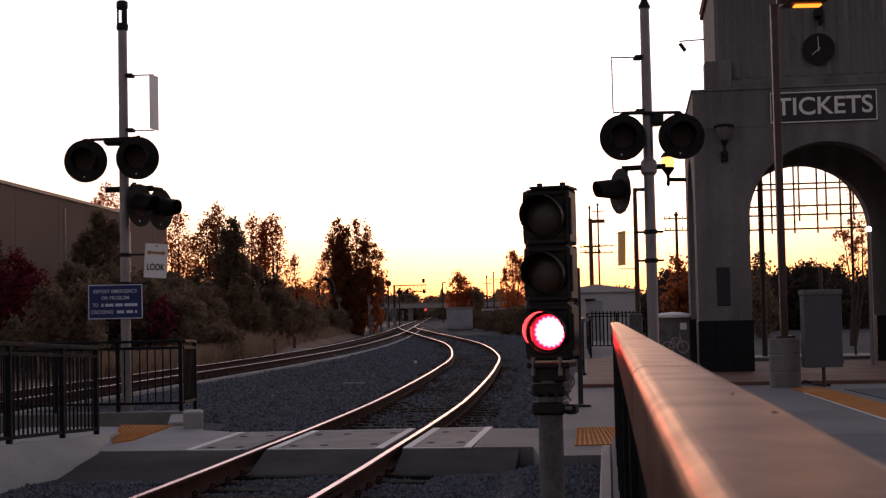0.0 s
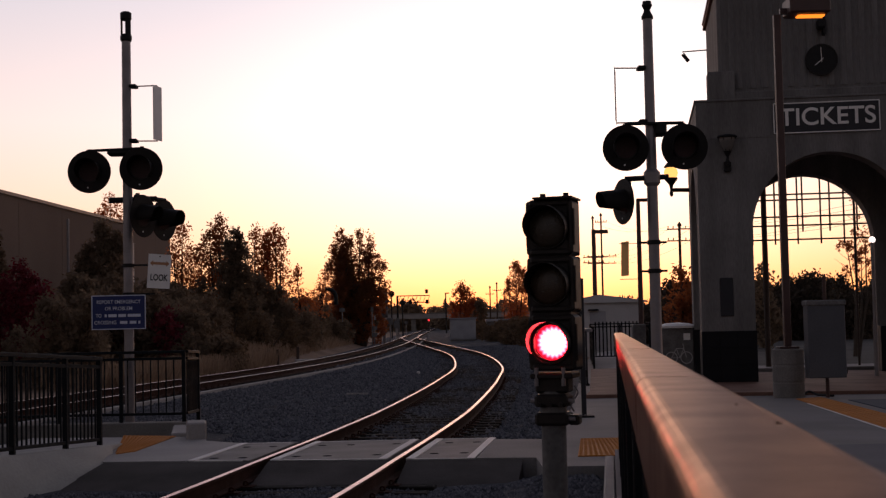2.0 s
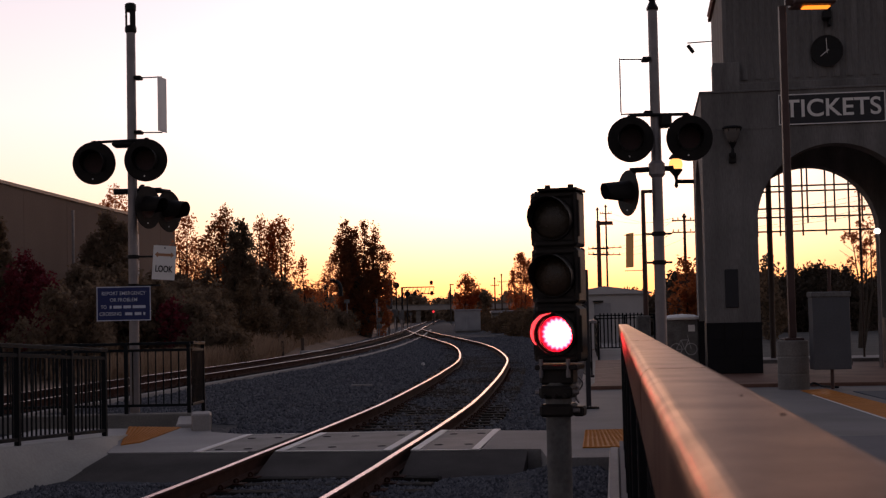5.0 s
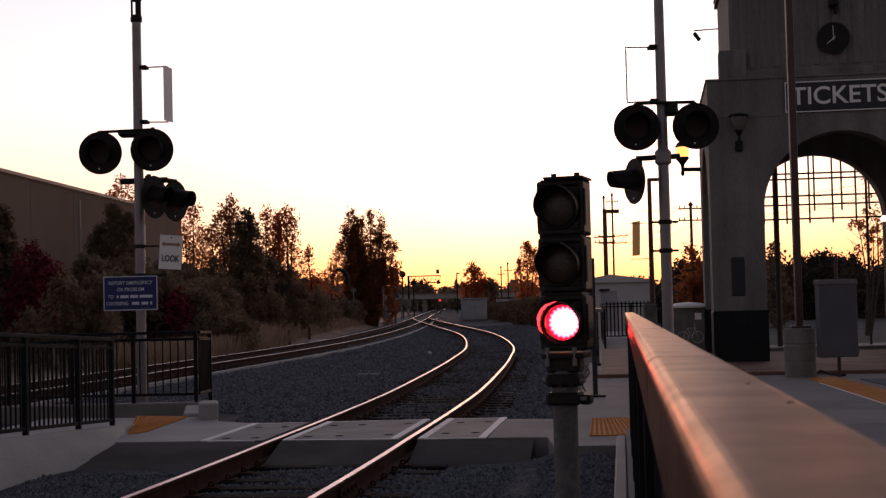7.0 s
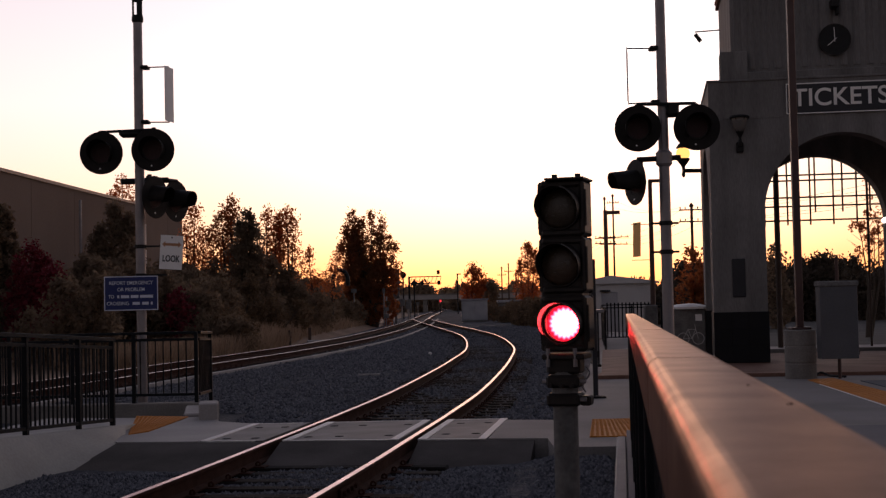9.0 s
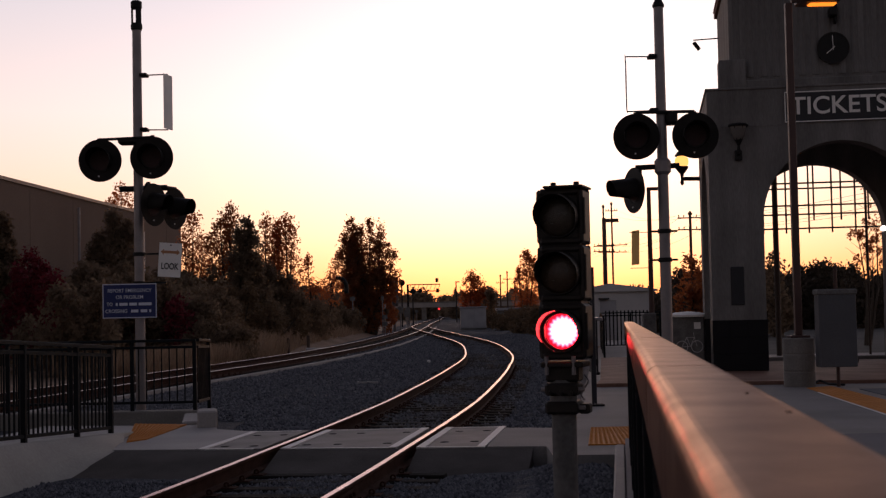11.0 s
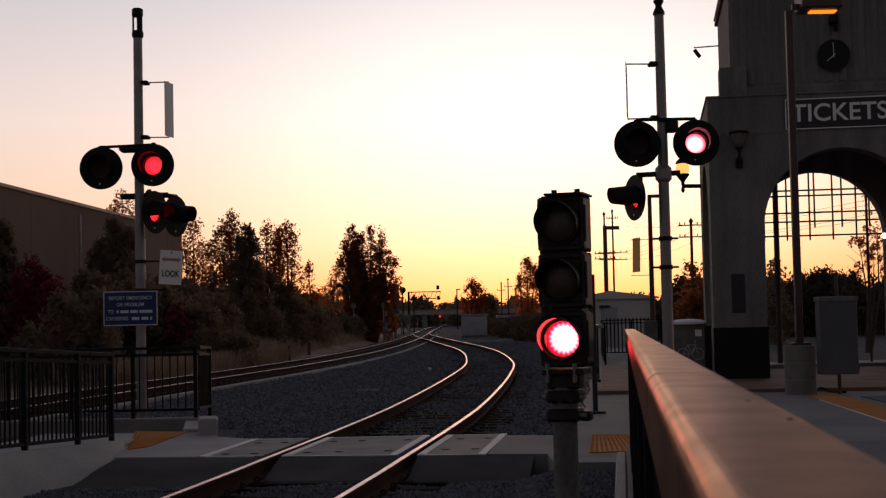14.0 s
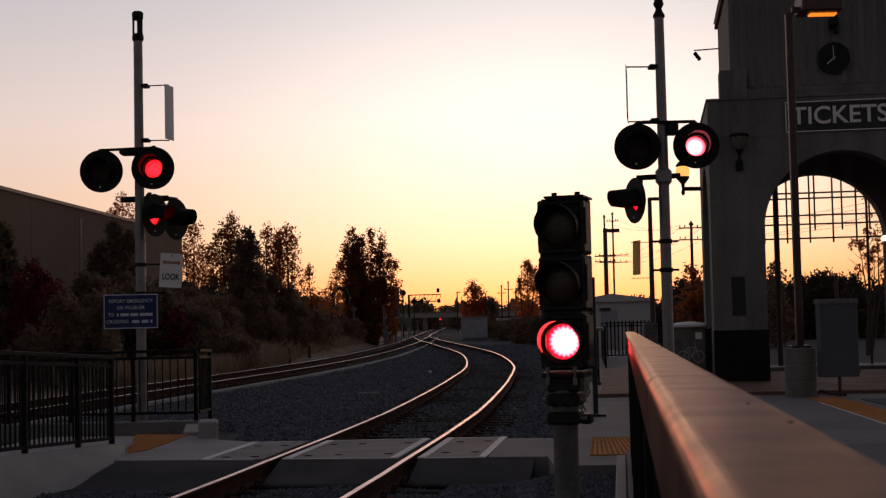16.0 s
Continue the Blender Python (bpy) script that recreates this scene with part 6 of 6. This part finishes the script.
    make_plant("tree", small, 7.5, 140, [(0, 0, 1.0, 2.0, 7.1 + g, mid), (-0.8, 0, 0.6, 1.8, 5.8, mid), (0.8, 0, 0.9, 1.8, 6.9, mid)], LEAF_DRY, 0.09, 403)
    for k, (x, y, h, w) in enumerate(((11.3, 66, 3.6, 0.75), (12.0, 65, 3.9, 0.7), (13.75, 60, 3.5, 0.6), (12.6, 68, 2.9, 0.9))):
        make_plant("tree", small, x, y, [(0, 0, w, 0.8, h + g, mid), (0.3, 0.2, w * 0.8, 0.4, h * 0.75, full)], LEAF if k < 2 else LEAF_DARK, 0.1, 410 + k)
    make_plant("tree", "young open tree standing behind the station", 13.45, 46, [(0.15, 0, 0.3, 3.9, 5.3, thin), (-0.15, 0, 0.42, 2.75, 3.75, full), (0.35, 0.1, 0.3, 2.6, 3.5, full), (0.45, 0, 0.3, 3.3, 4.2, mid)], LEAF_DRY, 0.055, 451, 0.05, 0.03, 0.2)
    # dark shrubs that close the bank
    for k in range(64):
        y = rng.uniform(50, 128)
        edge = float(np.interp(y, [40, 57, 71, 95, 128], [-10.4, -8.7, -7.7, -7.0, -6.6]))
        edge -= 0.9 * min(1.0, max(0.0, (y - 58) / 10))
        x = edge - rng.random() ** 1.5 * 6.5
        lid = float(np.interp(y, [50, 75, 100, 128], [2.3, 3.1, 2.7, 2.5])) + g
        h = min(lid, 0.9 + 0.75 * (edge - x) + rng.uniform(0.2, 0.8))
        cols = [(rng.normal() * 0.7, rng.normal() * 0.6, rng.uniform(0.6, 1.0), 0.05, h * rng.uniform(0.75, 1.0), 480) for _ in range(3)]
        make_plant("shrub", "dark dry shrub on the bank beside the track", x, y, cols, LEAF_DARK if k % 4 else LEAF_SCRUB, 0.09, 500 + k, 0.05, bank_z(x, y) - 0.03)
    for k in range(26):
        x, y = rng.uniform(-19, -11), rng.uniform(46, 68)
        h = rng.uniform(2.2, 3.4) + (1.0 if x < -13 else 0.0)
        cols = [(rng.normal() * 0.8, rng.normal() * 0.7, rng.uniform(0.7, 1.2), 0.05, h * rng.uniform(0.7, 1.0), 420) for _ in range(3)]
        make_plant("shrub", "dark leafy shrub before the warehouse", x, y, cols, LEAF_DARK, 0.097, 600 + k, 0.05)
    for k, (x, y, h) in enumerate(((-15.55, 52, 3.9), (-15.0, 52, 3.5), (-14.4, 51, 2.9), (-16.1, 53, 3.1), (-12.9, 56, 2.4), (-10.6, 55, 2.0))):
        make_plant("shrub", "bougainvillea shrub in crimson bloom", x, y, [(0, 0, 0.8, 0.5, h + g, 420), (0.5, -0.2, 0.6, 0.3, h * 0.7, 420)], PETAL, 0.085, 650 + k, 0.05)
    make_plant("tree", "dark leafy tree at the warehouse corner", -18.5, 58, [(0, 0, 0.75, 1.0, 6.3, full), (-0.7, 0, 0.9, 1.0, 7.1, full), (0.5, 0.1, 0.6, 1.0, 4.6, full)], LEAF_DARK, 0.11, 660)
    make_plant("tree", "dark leafy tree before the warehouse wall", -15.4, 63, [(-0.3, 0, 0.7, 1.0, 5.6, full), (0.35, 0, 0.75, 1.0, 6.5, full), (1.0, 0.2, 0.7, 1.0, 6.1, full)], LEAF_DARK, 0.1, 661)
    for k in range(22):
        x, y = rng.uniform(4.2, 10.5), rng.uniform(84, 132)
        if y < 125 and x < 4.8:
            x += 1.2
        cols = [(rng.normal() * 0.7, rng.normal() * 0.6, rng.uniform(0.7, 1.2), 0.05, rng.uniform(0.8, 1.9), 330) for _ in range(3)]
        # the redder leaf colour stands in for warm haze over these far shrubs
        make_plant("shrub", "dark low shrub on the far side of the tracks", x, y, cols, LEAF_SCRUB, 0.11, 760 + k, 0.05)
    # hedges and bushes behind the station street
    for k in range(44):
        x, y = 8.5 + 0.72 * k + rng.normal() * 0.3, rng.uniform(76, 86)
        h = rng.uniform(3.1, 3.8) + g - (1.5 if x < 13.2 else 0.0)
        cols = [(rng.normal() * 0.6, rng.normal() * 0.4, rng.uniform(0.8, 1.2), 0.05, h * rng.uniform(0.8, 1.03), 340) for _ in range(3)]
        make_plant("shrub", "dark bush beyond the station street", x, y, cols, LEAF_SHADED, 0.12, 700 + k, 0.05)
    # dry grass beside the second track
    n = 14000
    y = np.concatenate((rng.uniform(43, 64, 9000), rng.uniform(64, 125, n - 9000)))
    x = np.interp(y, [36, 57, 75, 95, 125], [-9.6, -7.5, -7.3, -6.9, -6.5]) - np.abs(rng.normal(size=n)) * 1.3
    hgt = rng.uniform(0.25, 0.9, n) * np.where(y < 64, 1.0, 0.6)
    ang = rng.uniform(0, 6.283, n)
    wx, wy = np.cos(ang) * 0.022, np.sin(ang) * 0.022
    lx, ly = rng.normal(size=n) * 0.15, rng.normal(size=n) * 0.15
    z = np.array([bank_z(a, b) for a, b in zip(x, y)])
    p = np.stack([np.stack(v, -1) for v in ((x - wx, y - wy, z), (x + wx, y + wy, z), (x + wx * 0.3 + lx, y + wy * 0.3 + ly, z + hgt), (x - wx * 0.3 + lx, y - wy * 0.3 + ly, z + hgt))], 1)
    tagged(quads(p, "dry_grass", STRAW), "tall dry straw-coloured grass beside the track", "grass", "", "stuff")
    # low scrub to the horizon
    cols = []
    for k in range(380):
        a, r = rng.uniform(-0.6, 0.6), rng.uniform(275, 420)
        cols.append((r * math.sin(a), r * math.cos(a), rng.uniform(2, 4.5), -0.4, rng.uniform(1.6, 3.4) + (1.6 if abs(a) < 0.06 else 1.3), 26))
    tagged(quads(crown(rng, cols, 0.5, 1.2), "far_woods", LEAF_DARK), "dark far scrub and woods along the horizon", "woods", "", "stuff")
    # bent pipe by the clump
    t = thing("vent_pipe", pose(-8.3, 105, -0.42), "dark bent vent pipe rising from the bank", "vent pipe")
    part("pipe", sweep(bmesh.new(), [(-0.55, 0, 0.0), (-0.55, 0, 3.6)] + [(-0.55 * math.cos(u), 0, 3.75 + 0.7 * math.sin(u)) for u in np.linspace(0.1, 3.04, 12)] + [(0.55, 0, 3.3)], [(0.16 * math.cos(v), 0.16 * math.sin(v)) for v in np.linspace(0, 5.5, 8)]), BLACK, t)


make_left_mast()
make_right_mast()
make_dwarf_signal()
make_tower()
make_lantern("unlit black wall lantern with a glass bowl on the tower", TOWER @ pose(0.62, -0.002, 4.8), False)
make_globe_lantern()
make_trellis()
make_lamp_post()
make_ground_cable()
make_map_case()
make_gate_post()
make_far_right()
make_wires()
make_far_tracks()
make_warehouse()
make_plants()


# ---- what moves: the added blinds that make the lights flash ----
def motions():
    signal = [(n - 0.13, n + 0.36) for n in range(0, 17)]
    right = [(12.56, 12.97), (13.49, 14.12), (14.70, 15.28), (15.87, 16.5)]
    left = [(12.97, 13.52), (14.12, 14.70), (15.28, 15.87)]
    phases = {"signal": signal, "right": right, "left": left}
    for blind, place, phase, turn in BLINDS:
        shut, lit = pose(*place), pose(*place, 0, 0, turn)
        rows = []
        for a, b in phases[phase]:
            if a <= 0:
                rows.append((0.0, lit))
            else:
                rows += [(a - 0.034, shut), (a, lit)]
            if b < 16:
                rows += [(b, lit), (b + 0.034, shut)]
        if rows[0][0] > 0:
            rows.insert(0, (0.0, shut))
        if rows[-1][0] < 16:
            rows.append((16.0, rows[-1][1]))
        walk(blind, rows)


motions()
